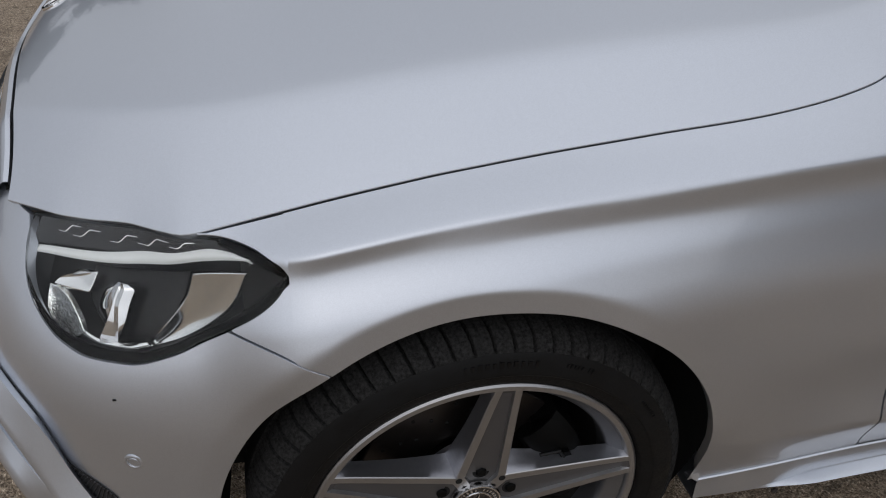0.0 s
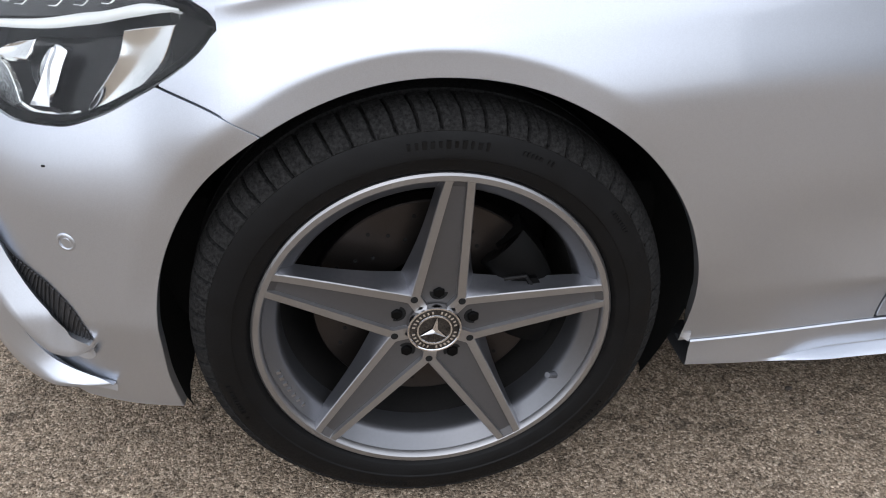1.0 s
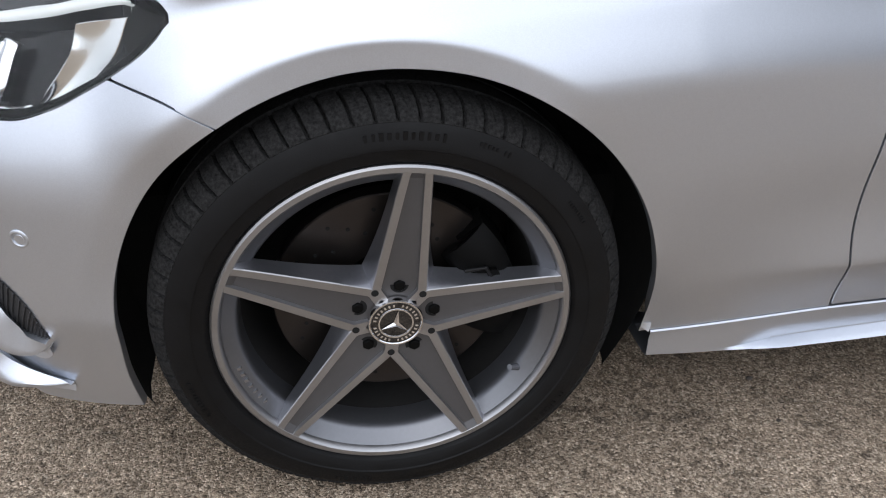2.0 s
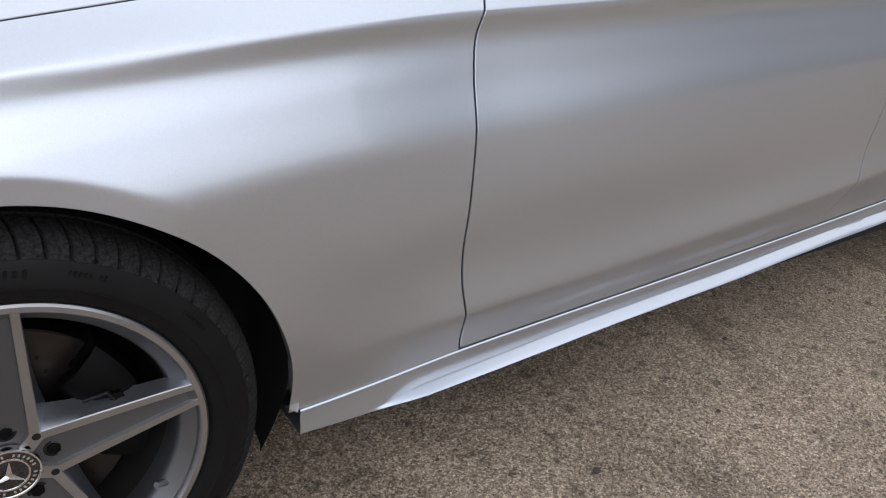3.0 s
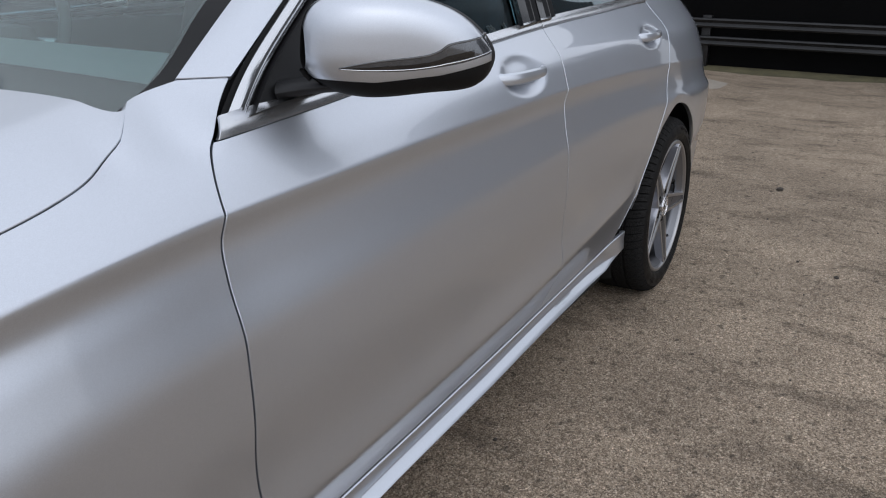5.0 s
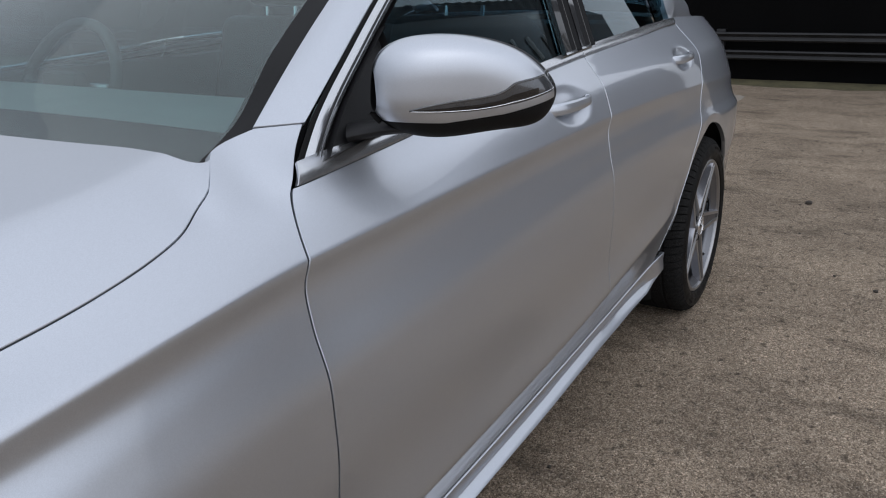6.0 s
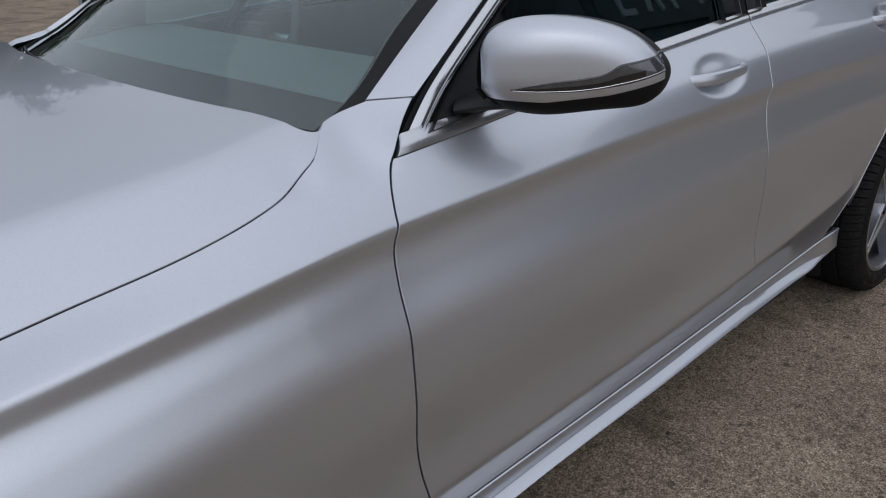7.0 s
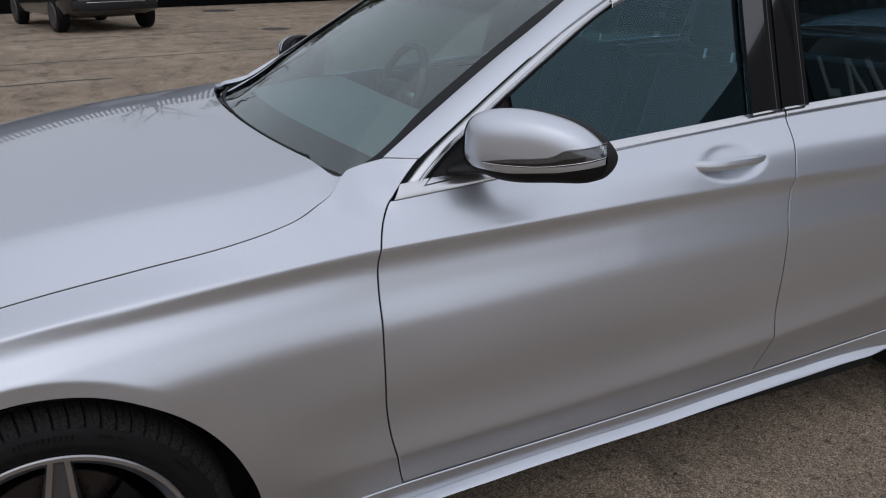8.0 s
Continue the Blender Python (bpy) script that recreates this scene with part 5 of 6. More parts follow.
        g.append(lamp_place(du + q * wd * tz / tl / 0.085, dz - q * wd * tu / tl, np.interp(t, (0, 0.5, 1), (0.022, 0.016, 0.008)) + 0.005 * q * q))
    sheet("light_guide", np.stack(g, 1)[::1], DRL, lens, "" if far else "white daytime light guide", depth=0.006, far=far)
    # silvered bowls, smoked projector and its upright chrome blade
    def run(points, n):
        p = np.array(points, float)
        k, t = np.linspace(0, 1, len(p)), np.linspace(0, 1, n)
        return np.stack([pchip(k, p[:, 0])(t), pchip(k, p[:, 1])(t)], 1)

    def loft(name, mat, low, high, depth, bulge, label, upright=False, lean=0.0):
        """A dished piece between two edges (u, z): foot and top, or both sides where it is upright."""
        a, b = run(low, 22), run(high, 22)
        r = np.linspace(0, 1, 14)
        uz = a[:, None] * (1 - r)[None, :, None] + b[:, None] * r[None, :, None]
        if upright:
            uz = uz.swapaxes(0, 1)
        s, q = (np.linspace(0, 1, k) for k in uz.shape[:2])
        d = depth + lean * (q - 0.5)[None] + bulge * (16 * (s * (1 - s))[:, None] * (q * (1 - q))[None])
        sheet(name, lamp_place(uz[..., 0], uz[..., 1], d), mat, lens, "" if far else label, depth=0.006, far=far)

    loft("side_reflector", SILVER, ((3.58, 0.6310), (3.44, 0.6493), (3.25, 0.6711), (3.10, 0.6930), (3.06, 0.7150)), ((3.50, 0.6295), (3.10, 0.6450), (2.66, 0.6680), (2.30, 0.6970), (2.14, 0.7300)), 0.030, 0.006, "silvered side reflector", True, -0.036)
    loft("inner_reflector", FACET, ((4.66, 0.617), (4.90, 0.630), (5.03, 0.647), (5.05, 0.6656)), ((4.48, 0.629), (4.59, 0.644), (4.77, 0.660), (4.92, 0.6656)), 0.030, 0.006, "glittering inner reflector", True, -0.006)
    loft("reflector_wing", SILVER, ((4.99, 0.6687), (4.93, 0.675), (4.83, 0.681)), ((4.50, 0.6720), (4.46, 0.684), (4.44, 0.692)), 0.026, 0.004, "silvered wing beside the projector", True)
    loft("projector_lens", SMOKE, ((3.90, 0.628), (4.25, 0.645), (4.45, 0.672), (4.46, 0.6960)), ((3.59, 0.6310), (3.27, 0.6690), (3.11, 0.6930), (3.07, 0.7140)), 0.044, -0.006, "smoked projector lens", True)
    loft("lower_trim", SILVER, ((4.58, 0.6270), (4.25, 0.6190), (3.88, 0.6185), (3.62, 0.6285)), ((4.53, 0.6325), (4.22, 0.6255), (3.90, 0.6275), (3.66, 0.6320)), 0.036, -0.003, "silvered trim under the projector")
    left, right = run(((4.05, 0.6305), (4.20, 0.645), (4.32, 0.6625), (4.28, 0.679), (4.167, 0.690)), 20), run(((4.035, 0.6310), (3.965, 0.654), (3.925, 0.675), (3.895, 0.686), (4.02, 0.6905)), 20)
    foot = 0.010 * (1 - np.linspace(0, 1, 20)) ** 1.5
    g = [lamp_place(left[:, 0] + (right[:, 0] - left[:, 0]) * q, left[:, 1] + (right[:, 1] - left[:, 1]) * q, d + foot) for q, d in ((0, 0.034), (0.18, 0.016), (0.40, 0.010), (0.42, 0.0095), (0.58, 0.006), (0.60, 0.0062), (0.96, 0.011), (1.0, 0.016))]
    sheet("chrome_blade", np.stack(g, 0), CHROME, lens, "" if far else "upright chrome blade", depth=0.02, far=far, sharp=18)
    return lens


headlamp(False)
headlamp(True)

# ---- bumper details ----
def strip_uz(a, b, n, push):
    """A grid between two rows of (u, z) on the front corner, pushed out by the values across it."""
    a, b = np.asarray(a, float), np.asarray(b, float)
    v = np.linspace(0, 1, n)
    g = a[:, None] * (1 - v)[None, :, None] + b[:, None] * v[None, :, None]
    p = front(g[..., 0], g[..., 1])
    out = np.array((-0.45, -0.88, 0.0))
    return p + np.broadcast_to(push, g.shape[:2])[..., None] * out


def dense(points, n):
    p = np.asarray(points, float)
    k = np.linspace(0, 1, len(p))
    t = np.linspace(0, 1, n)
    return np.stack([pchip(k, p[:, 0])(t), pchip(k, p[:, 1])(t)], 1)


MESH = surface("black_inlet_mesh", (0.03, 0.03, 0.032), 0.5, vary=0.4, scale=250, bump=1.0, bump_scale=700)
upper = dense(((6.2, 0.562), (5.73, 0.543), (5.2, 0.504), (4.88, 0.429), (4.60, 0.411), (4.38, 0.394), (4.08, 0.350), (3.98, 0.306)), 40)
lower = dense(((6.2, 0.560), (5.73, 0.541), (5.2, 0.501), (4.88, 0.423), (4.73, 0.391), (4.49, 0.352), (4.25, 0.310), (3.98, 0.303)), 40)
inlet = sheet("air_inlet", strip_uz(lower, upper, 8, 0.0012)[::-1], MESH, front_bumper, "black mesh air inlet", sides="")
for k in range(22):
    a, b = upper[k + 17], lower[k + 17]
    p = strip_uz(np.array([a]), np.array([b]), 4, 0.0025)[0]
    tube("inlet_slat", p, 0.0012, MESH, inlet, seg=5)
outer = dense(((6.2, 0.50), (5.6, 0.465), (5.28, 0.415), (5.0, 0.362), (4.75, 0.318), (4.5, 0.283), (4.2, 0.270), (3.95, 0.298)), 40)
v = np.linspace(0, 1, 10)
fade = 1 - smooth(0.72, 1.0, np.linspace(0, 1, 40))
sheet("inlet_blade", strip_uz(outer, lower, 10, fade[:, None] * np.interp(v, (0, 0.06, 0.14, 0.5, 1), (0.0, 0.027, 0.031, 0.019, 0.002))[None])[::-1], PAINT, front_bumper, "silver blade under the inlet", sides="bt", depth=0.01)
sp_a = dense(((7.0, 0.36), (5.9, 0.340), (5.62, 0.259), (5.26, 0.206), (4.76, 0.196), (4.28, 0.198), (3.90, 0.203)), 40)
sp_b = dense(((7.0, 0.42), (5.9, 0.400), (5.20, 0.345), (4.96, 0.276), (4.63, 0.235), (4.24, 0.217), (3.90, 0.209)), 40)
fade = np.interp(np.linspace(0, 1, 40), (0, 0.7, 1), (1, 0.9, 0.05))
sheet("front_splitter", strip_uz(sp_a, sp_b, 8, fade[:, None] * np.interp(np.linspace(0, 1, 8), (0, 0.15, 0.4, 1), (0.0, 0.036, 0.034, 0.006))[None])[::-1], PAINT, front_bumper, "silver front splitter lip", sides="bt", depth=0.01)
# parking sensor: ring and cap
c = np.array(corner(np.array(3.97), np.array(0.466)))
nrm = Vector((-0.30, -0.95, -0.05)).normalized()
turn = Matrix.Translation(c) @ nrm.to_track_quat("-Y", "Z").to_matrix().to_4x4()
for name, prof, mat, lab in (("sensor_ring", [(0.0088, 0.001), (0.0090, -0.0008), (0.0100, -0.0014), (0.0120, -0.0012), (0.0130, -0.0004), (0.0132, 0.004)], PAINT, "round parking sensor ring"), ("sensor_cap", [(0.0, -0.0006), (0.0060, -0.0006), (0.0068, 0.0004), (0.0070, 0.002)], PAINT, ""), ("sensor_gap", [(0.0, 0.0012), (0.0090, 0.0012)], LINER_SHADE, "")):
    vv_, ff_ = lathe(prof, 40)
    ob = solid(name, vv_, ff_, mat, front_bumper, lab)
    ob.matrix_basis = turn
# stone chip
c = corner(np.array(4.08), np.array(0.565))
box("stone_chip", c - np.array((0.0022, 0.0012, 0.0012)), c + np.array((0.0022, 0.0008, 0.0012)), LINER_SHADE, front_bumper, bevel=0)
# grille behind the nose and round badge on the bonnet's lip
gu, gz_ = np.meshgrid(np.linspace(9, 6.4, 30), np.linspace(0.36, 0.68, 10), indexing="ij")
for far in (False, True):
    sheet("grille", corner(gu, gz_) + np.array((-0.006, 0, 0)), BLACK, car, sides="lrbt", far=far)
badge_at = bonnet(np.array(-0.618), np.array(0.0))
bn = Vector((-0.42, 0.0, 0.9)).normalized()
turn = Matrix.Translation(Vector(badge_at) + bn * 0.001) @ bn.to_track_quat("-Y", "Z").to_matrix().to_4x4()
for name, prof, mat, lab in (("badge", [(0.0, -0.0015), (0.0185, -0.0012), (0.019, 0.002)], GLOSS, "round black and chrome badge"), ("badge_ring", [(0.0185, 0.0), (0.0190, -0.0022), (0.0215, -0.0026), (0.0245, -0.002), (0.025, 0.003)], CHROME, ""), ("badge_inner_ring", [(0.0100, -0.0014), (0.0104, -0.0022), (0.0120, -0.0022), (0.0124, -0.0014)], CHROME, "")):
    vv_, ff_ = lathe(prof, 48)
    ob = solid(name, vv_, ff_, mat, bonnet_panel, lab)
    ob.matrix_basis = turn

# ---- door handles ----
def handle(cx, cz, half, door, far=False):
    t = np.linspace(-1, 1, 40)
    x = cx + half * t
    out = 0.030 * (1 - np.abs(t) ** 3.2) + 0.003
    z = cz + 0.002 * t
    h = np.interp(t, (-1, -0.9, -0.5, 0.4, 0.85, 1), (0.011, 0.0135, 0.0140, 0.0125, 0.010, 0.007))
    y = Y(x, z) - out + 0.008
    prof = [(0.016, -0.55), (0.006, -0.95), (0.001, -0.70), (0.0, -0.25), (0.0, 0.15), (0.003, 0.75), (0.009, 1.0), (0.018, 0.75)]
    g = np.stack([np.stack([x, y + py, z + pz * h], -1) for py, pz in prof], 1)
    return sheet("door_handle", g, PAINT, door, "silver pull handle over a dished recess", sides="lr", depth=0.012, far=far)


handle(1.628, 0.926, 0.118, front_door)
handle(2.624, 0.947, 0.122, rear_door)

# ---- door mirror ----
MA, MN, MB = np.array((0.79, -0.613, 0.0)), np.array((-0.613, -0.79, 0.0)), np.array((0.92, 0.05, 0.0))
M0 = np.array((0.883, 0.109, 0.0))
OUT_A = (0.000, 0.006, 0.022, 0.05, 0.09, 0.14, 0.19, 0.235, 0.27, 0.297, 0.308, 0.302, 0.278, 0.225, 0.16, 0.095, 0.055, 0.02, 0.003)
OUT_Z = (1.043, 1.081, 1.103, 1.115, 1.120, 1.118, 1.109, 1.094, 1.073, 1.046, 1.025, 0.997, 0.975, 0.968, 0.965, 0.965, 0.974, 0.993, 1.012)
oc = np.array((0.150, 1.043))
pa = np.arctan2(np.array(OUT_Z) - oc[1], (np.array(OUT_A) - oc[0]) * 0.55)
pr = np.hypot(np.array(OUT_Z) - oc[1], (np.array(OUT_A) - oc[0]) * 0.55)
order = np.argsort(pa)
pa, pr = pa[order], pr[order]
mirror_edge = spline(np.concatenate([pa - 2 * np.pi, pa, pa + 2 * np.pi]), np.concatenate([pr, pr, pr]))


def mirror_place(a, z, lift=0.0):
    """A place on the front of the mirror's shell, over the run a and the height z."""
    da, dz = (a - oc[0]) * 0.55, z - oc[1]
    q = np.clip(np.hypot(da, dz) / mirror_edge(np.arctan2(dz, da)), 0, 1)
    d = 0.050 * (1 - q**3.4) ** 0.52 - 0.012 + lift
    return M0 + a[..., None] * MA + np.stack([0 * z, 0 * z, z + 0 * d], -1) + d[..., None] * MN


def edge_points(n=96):
    ph = np.linspace(np.pi, -np.pi, n, endpoint=False)
    r = mirror_edge(ph)
    return oc[0] + r * np.cos(ph) / 0.55, oc[1] + r * np.sin(ph)


def door_mirror(far):
    def flip(p):
        return p * (1, -1, 1) + (0, 2 * YC, 0) if far else p

    ea, ez = edge_points(400)
    lim = 0.2985
    k = np.linspace(0, np.pi, 64)
    cols = 0.0035 + (lim - 0.0035) * (0.5 - 0.5 * np.cos(k))

    def ends(a):
        up, dn = ez > 1.03, ez <= 1.03
        hi = np.interp(a, *[s[np.argsort(ea[up])] for s in (ea[up], ez[up])])
        lo = np.interp(a, *[s[np.argsort(ea[dn])] for s in (ea[dn], ez[dn])])
        return lo, hi

    lo, hi = ends(cols)
    line = np.interp(cols, (0.0, 0.011, 0.1, 0.2, 0.298), (1.006, 0.998, 0.992, 0.999, 1.016))
    line = np.clip(line, lo + 0.001, hi - 0.001)
    t = 0.5 - 0.5 * np.cos(np.linspace(0, np.pi, 30))
    z = line[:, None] + (hi - line)[:, None] * t[None] ** 1.0
    ob = sheet("door_mirror", mirror_place(np.broadcast_to(cols[:, None], z.shape), z), PAINT, front_door if not far else car, "" if far else "door mirror with silver cap, indicator strip and black foot", sides="lrbt", depth=0.006, far=far)
    z = lo[:, None] + (line - lo - 0.0012)[:, None] * t[None, ::2]
    sheet("lower_housing", mirror_place(np.broadcast_to(cols[:, None], z.shape), z, -0.0008), MIRROR_BLACK, ob, "" if far else "black lower mirror housing", sides="lrbt", depth=0.006, far=far)
    # indicator strip
    ia = np.linspace(0.046, 0.2975, 60)
    ib = pchip((0.045, 0.10, 0.14, 0.217, 0.2975), (1.0125, 1.0085, 1.0078, 1.014, 1.0285))(ia)
    it = pchip((0.045, 0.075, 0.103, 0.18, 0.198, 0.215, 0.25, 0.2975), (1.0135, 1.0195, 1.0235, 1.0305, 1.036, 1.0455, 1.0505, 1.0565))(ia)
    z = ib[:, None] + (it - ib)[:, None] * np.linspace(0, 1, 8)[None]
    bed = mirror_place(np.broadcast_to(ia[:, None], z.shape), z, 0.0006)
    sheet("indicator", bed, INDICATOR, ob, "" if far else "smoked clear indicator strip", sides="lrbt", depth=0.003, far=far)
    for q, w_, m_ in ((0.10, 0.0007, TRIM), (0.94, 0.0009, GLOSS)):
        tube("indicator_edge", flip(mirror_place(ia, ib + (it - ib) * q, np.full(60, 0.0012))), w_, m_, ob, seg=6)
    slit = (ia > 0.055) & (ia < 0.262)
    z = ib[slit, None] + (it - ib)[slit, None] * np.linspace(0.16, 0.46, 4)[None]
    sheet("indicator_slit", mirror_place(np.broadcast_to(ia[slit, None], z.shape), z, 0.0013), GLOSS, ob, sides="", far=far)
    # black rim, back and glass
    a, z = edge_points(96)
    ring0 = M0 + a[:, None] * MA + np.stack([0 * z, 0 * z, z], -1) - 0.010 * MN
    cen = ring0.mean(0)
    rings = [cen + (ring0 - cen) * s + MB * b_ for s, b_ in ((0.985, -0.006), (1.0, 0.004), (0.99, 0.018), (0.96, 0.028), (0.955, 0.030))]
    n = 96
    verts = np.concatenate(rings)
    faces = [(r * n + i, r * n + (i + 1) % n, (r + 1) * n + (i + 1) % n, (r + 1) * n + i) for r in range(4) for i in range(n)]
    faces.append(tuple(4 * n + i for i in range(n)))
    if far:
        verts, faces = flip(verts), [f_[::-1] for f_ in faces]
    solid("mirror_rim", verts, [f_[::-1] for f_ in faces], SATIN, ob, "" if far else "black rim round the mirror glass")
    gl = cen + (ring0 - cen) * 0.90 + MB * 0.0315
    solid("mirror_glass", flip(gl), [tuple(range(96))], CHROME, ob, "" if far else "mirror glass")
    # foot
    t = np.linspace(0, 1, 14)
    path = np.stack([0.905 + 0.075 * t + 0.01 * t**2, 0.172 - 0.135 * t, 0.974 + 0.006 * np.sin(np.pi * t) + 0.006 * t], 1)
    tube("mirror_foot", flip(path), np.interp(t, (0, 0.25, 0.7, 1), (0.046, 0.036, 0.032, 0.026)), SATIN, ob, "" if far else "black mirror foot", seg=20, squash=(1.0, 0.34))
    return ob


MIRROR_BLACK = surface("matt_black_plastic", (0.006, 0.006, 0.0065), 0.6, vary=0.15, scale=40, bump=0.2, bump_scale=1200, spec=0.2)
INDICATOR = surface("smoked_indicator", (0.115, 0.120, 0.130), 0.16, metal=0.6, coat=1.0, vary=0.3, scale=60)
door_mirror(False)
door_mirror(True)

# ---- cabin ----
xs = np.linspace(0.72, 1.16, 24)
sv = np.linspace(-1, 1, 41)
g = np.stack([np.broadcast_to(xs[:, None], (24, 41)) - 0.10 * (1 - sv**2)[None] * (1 - smooth(0.72, 1.16, xs))[:, None], np.broadcast_to(YC + sv[None] * 0.66, (24, 41)), np.interp(xs, (0.72, 0.95, 1.08, 1.13, 1.16), (0.955, 0.985, 0.985, 0.95, 0.80))[:, None] + 0.0 * sv[None]], -1)
# the pale base colour imitates haze and light behind the windscreen
sheet("dashboard", g, surface("haze_pale_dashboard", (0.26, 0.28, 0.285), 0.7, vary=0.15, scale=12, bump=0.2), car, "dark dashboard, coloured pale for the haze on the windscreen", sides="")
box("cabin_floor", (0.75, 0.25, 0.30), (3.0, 2 * YC - 0.25, 0.36), CABIN, car, bevel=0)
for y_ in (0.24, 2 * YC - 0.24):
    box("door_card", (0.85, y_ - 0.03, 0.40), (2.75, y_ + 0.03, 0.985), CABIN, car, bevel=0.02)
box("seat_bulkhead", (2.62, 0.3, 0.35), (2.75, 2 * YC - 0.3, 1.06), LEATHER, car, bevel=0.04)
a = np.linspace(0, 2 * np.pi, 48, endpoint=False)


def torus(name, centre, R_, r_, tilt, mat, parent):
    b_ = np.linspace(0, 2 * np.pi, 12, endpoint=False)
    A_, B_ = np.meshgrid(a, b_, indexing="ij")
    p = np.stack([r_ * np.sin(B_), (R_ + r_ * np.cos(B_)) * np.cos(A_), (R_ + r_ * np.cos(B_)) * np.sin(A_)], -1).reshape(-1, 3)
    c, s = math.cos(radians(tilt)), math.sin(radians(tilt))
    p = np.stack([p[:, 0] * c + p[:, 2] * s, p[:, 1], -p[:, 0] * s + p[:, 2] * c], 1) + centre
    f_ = [(i * 12 + j, (i + 1) % 48 * 12 + j, (i + 1) % 48 * 12 + (j + 1) % 12, i * 12 + (j + 1) % 12) for i in range(48) for j in range(12)]
    return solid(name, p, f_, mat, parent)


WHEEL_AT = np.array((1.20, 1.29, 0.95))
steer = torus("steering_wheel", WHEEL_AT, 0.178, 0.015, 24, LEATHER, car)
tagged(steer, "dark leather steering wheel on the far side")
box("wheel_hub", WHEEL_AT - (0.03, 0.07, 0.06), WHEEL_AT + (0.02, 0.07, 0.05), CABIN, steer, bevel=0.02)
for sg in (-1, 1):
    box("wheel_spoke", WHEEL_AT + (-0.012, min(0.06 * sg, 0.165 * sg), -0.022), WHEEL_AT + (0.01, max(0.06 * sg, 0.165 * sg), 0.022), TRIM, steer, bevel=0.006)


def seat(x, y):
    def pad(name, lo, hi, turn_deg, pivot, bevel):
        bm = bmesh.new()
        bmesh.ops.create_cube(bm, size=1)
        for v_ in bm.verts:
            v_.co = Vector([(v_.co[k] + 0.5) * (hi[k] - lo[k]) + lo[k] for k in range(3)])
        bmesh.ops.bevel(bm, geom=bm.edges[:], offset=bevel, segments=4, affect="EDGES", profile=0.5)
        bm.transform(Matrix.Translation(pivot) @ Matrix.Rotation(radians(turn_deg), 4, "Y") @ Matrix.Translation(-Vector(pivot)))
        return part(name, bm, LEATHER, s_)
    s_ = box("seat", (x - 0.45, y - 0.25, 0.45), (x, y + 0.25, 0.60), LEATHER, car, "dark leather front seat with a headrest", bevel=0.05)
    pv = Vector((x, y, 0.58))
    pad("backrest", (x - 0.06, y - 0.235, 0.50), (x + 0.07, y + 0.235, 1.12), 16, pv, 0.05)
    pad("headrest", (x - 0.045, y - 0.125, 1.15), (x + 0.045, y + 0.125, 1.31), 14, pv, 0.04)
    for sg in (-1, 1):
        tube("headrest_post", [(x + 0.14, y + 0.06 * sg, 1.08), (x + 0.155, y + 0.06 * sg, 1.18)], 0.006, CHROME, s_, seg=8, up=(0, 1, 0))


seat(1.86, 0.58)
seat(1.86, 1.27)

# ---- ground ----
bm = bmesh.new()
edge = [-400, -60, -20, -8, -4, -2, 0, 2, 4, 8, 12, 20, 60, 400]
vs = [[bm.verts.new((x, y, 0)) for y in edge] for x in edge]
for i in range(len(edge) - 1):
    for j in range(len(edge) - 1):
        bm.faces.new((vs[i][j], vs[i + 1][j], vs[i + 1][j + 1], vs[i][j + 1]))
ground = part("ground", bm, ASPHALT, None)
tagged(ground, "worn pale brown asphalt yard with stone chips and dark stains", "ground", kind="structure")

# ---- black boundary wall with two rails, behind the car's tail ----
FENCE_X = 10.15
bm = bmesh.new()
zig = []
n = 180
for k in range(n + 1):
    y = -1.4 + 31.4 * k / n
    ph = k % 4
    zig.append((FENCE_X + (0.0, 0.0, 0.035, 0.035)[ph], y))
va = [(bm.verts.new((x, y, 0.0)), bm.verts.new((x, y, 4.2))) for x, y in zig]
for (a, b), (c, d) in zip(va[:-1], va[1:]):
    bm.faces.new((a, b, d, c))
wall_rear = part("wall_rear", bm, WALL_BLACK, None, sharp=20)
tagged(wall_rear, "black ribbed sheet wall at the yard's edge", "wall", kind="structure")
# the earth behind it closes the place
box("wall_back", (FENCE_X + 0.2, -1.4, 0), (FENCE_X + 0.5, 30, 4.2), WALL_BLACK, wall_rear, bevel=0)
RAIL = surface("weathered_black_rail", (0.012, 0.012, 0.013), 0.45, vary=0.9, scale=5)
def guard_rail(z):
    ys = np.linspace(-1.2, 29.5, 60)
    prof = [(-0.02, 0.075), (-0.055, 0.068), (-0.065, 0.045), (-0.045, 0.015), (-0.04, 0.0), (-0.045, -0.015), (-0.065, -0.045), (-0.055, -0.068), (-0.02, -0.075)]
    g = np.array([[(FENCE_X - 0.09 + px, y, z + pz * 0.75) for px, pz in prof[::-1]] for y in ys])
    ob = plate("guard_rail", g[::-1], 0.012, RAIL, None)
    return tagged(ob, "black steel guard rail with a scuffed upper edge", "guard rail", "rails along the wall")
guard_rail(0.535)
guard_rail(0.33)
for k in range(13):
    box("rail_post", (FENCE_X - 0.09, -1.0 + 2.5 * k, 0), (FENCE_X - 0.01, -0.9 + 2.5 * k, 0.62), RAIL, None, bevel=0.004)
    tagged(bpy.context.scene.collection.objects[-1], "black post behind the guard rail", "post", "rail posts")

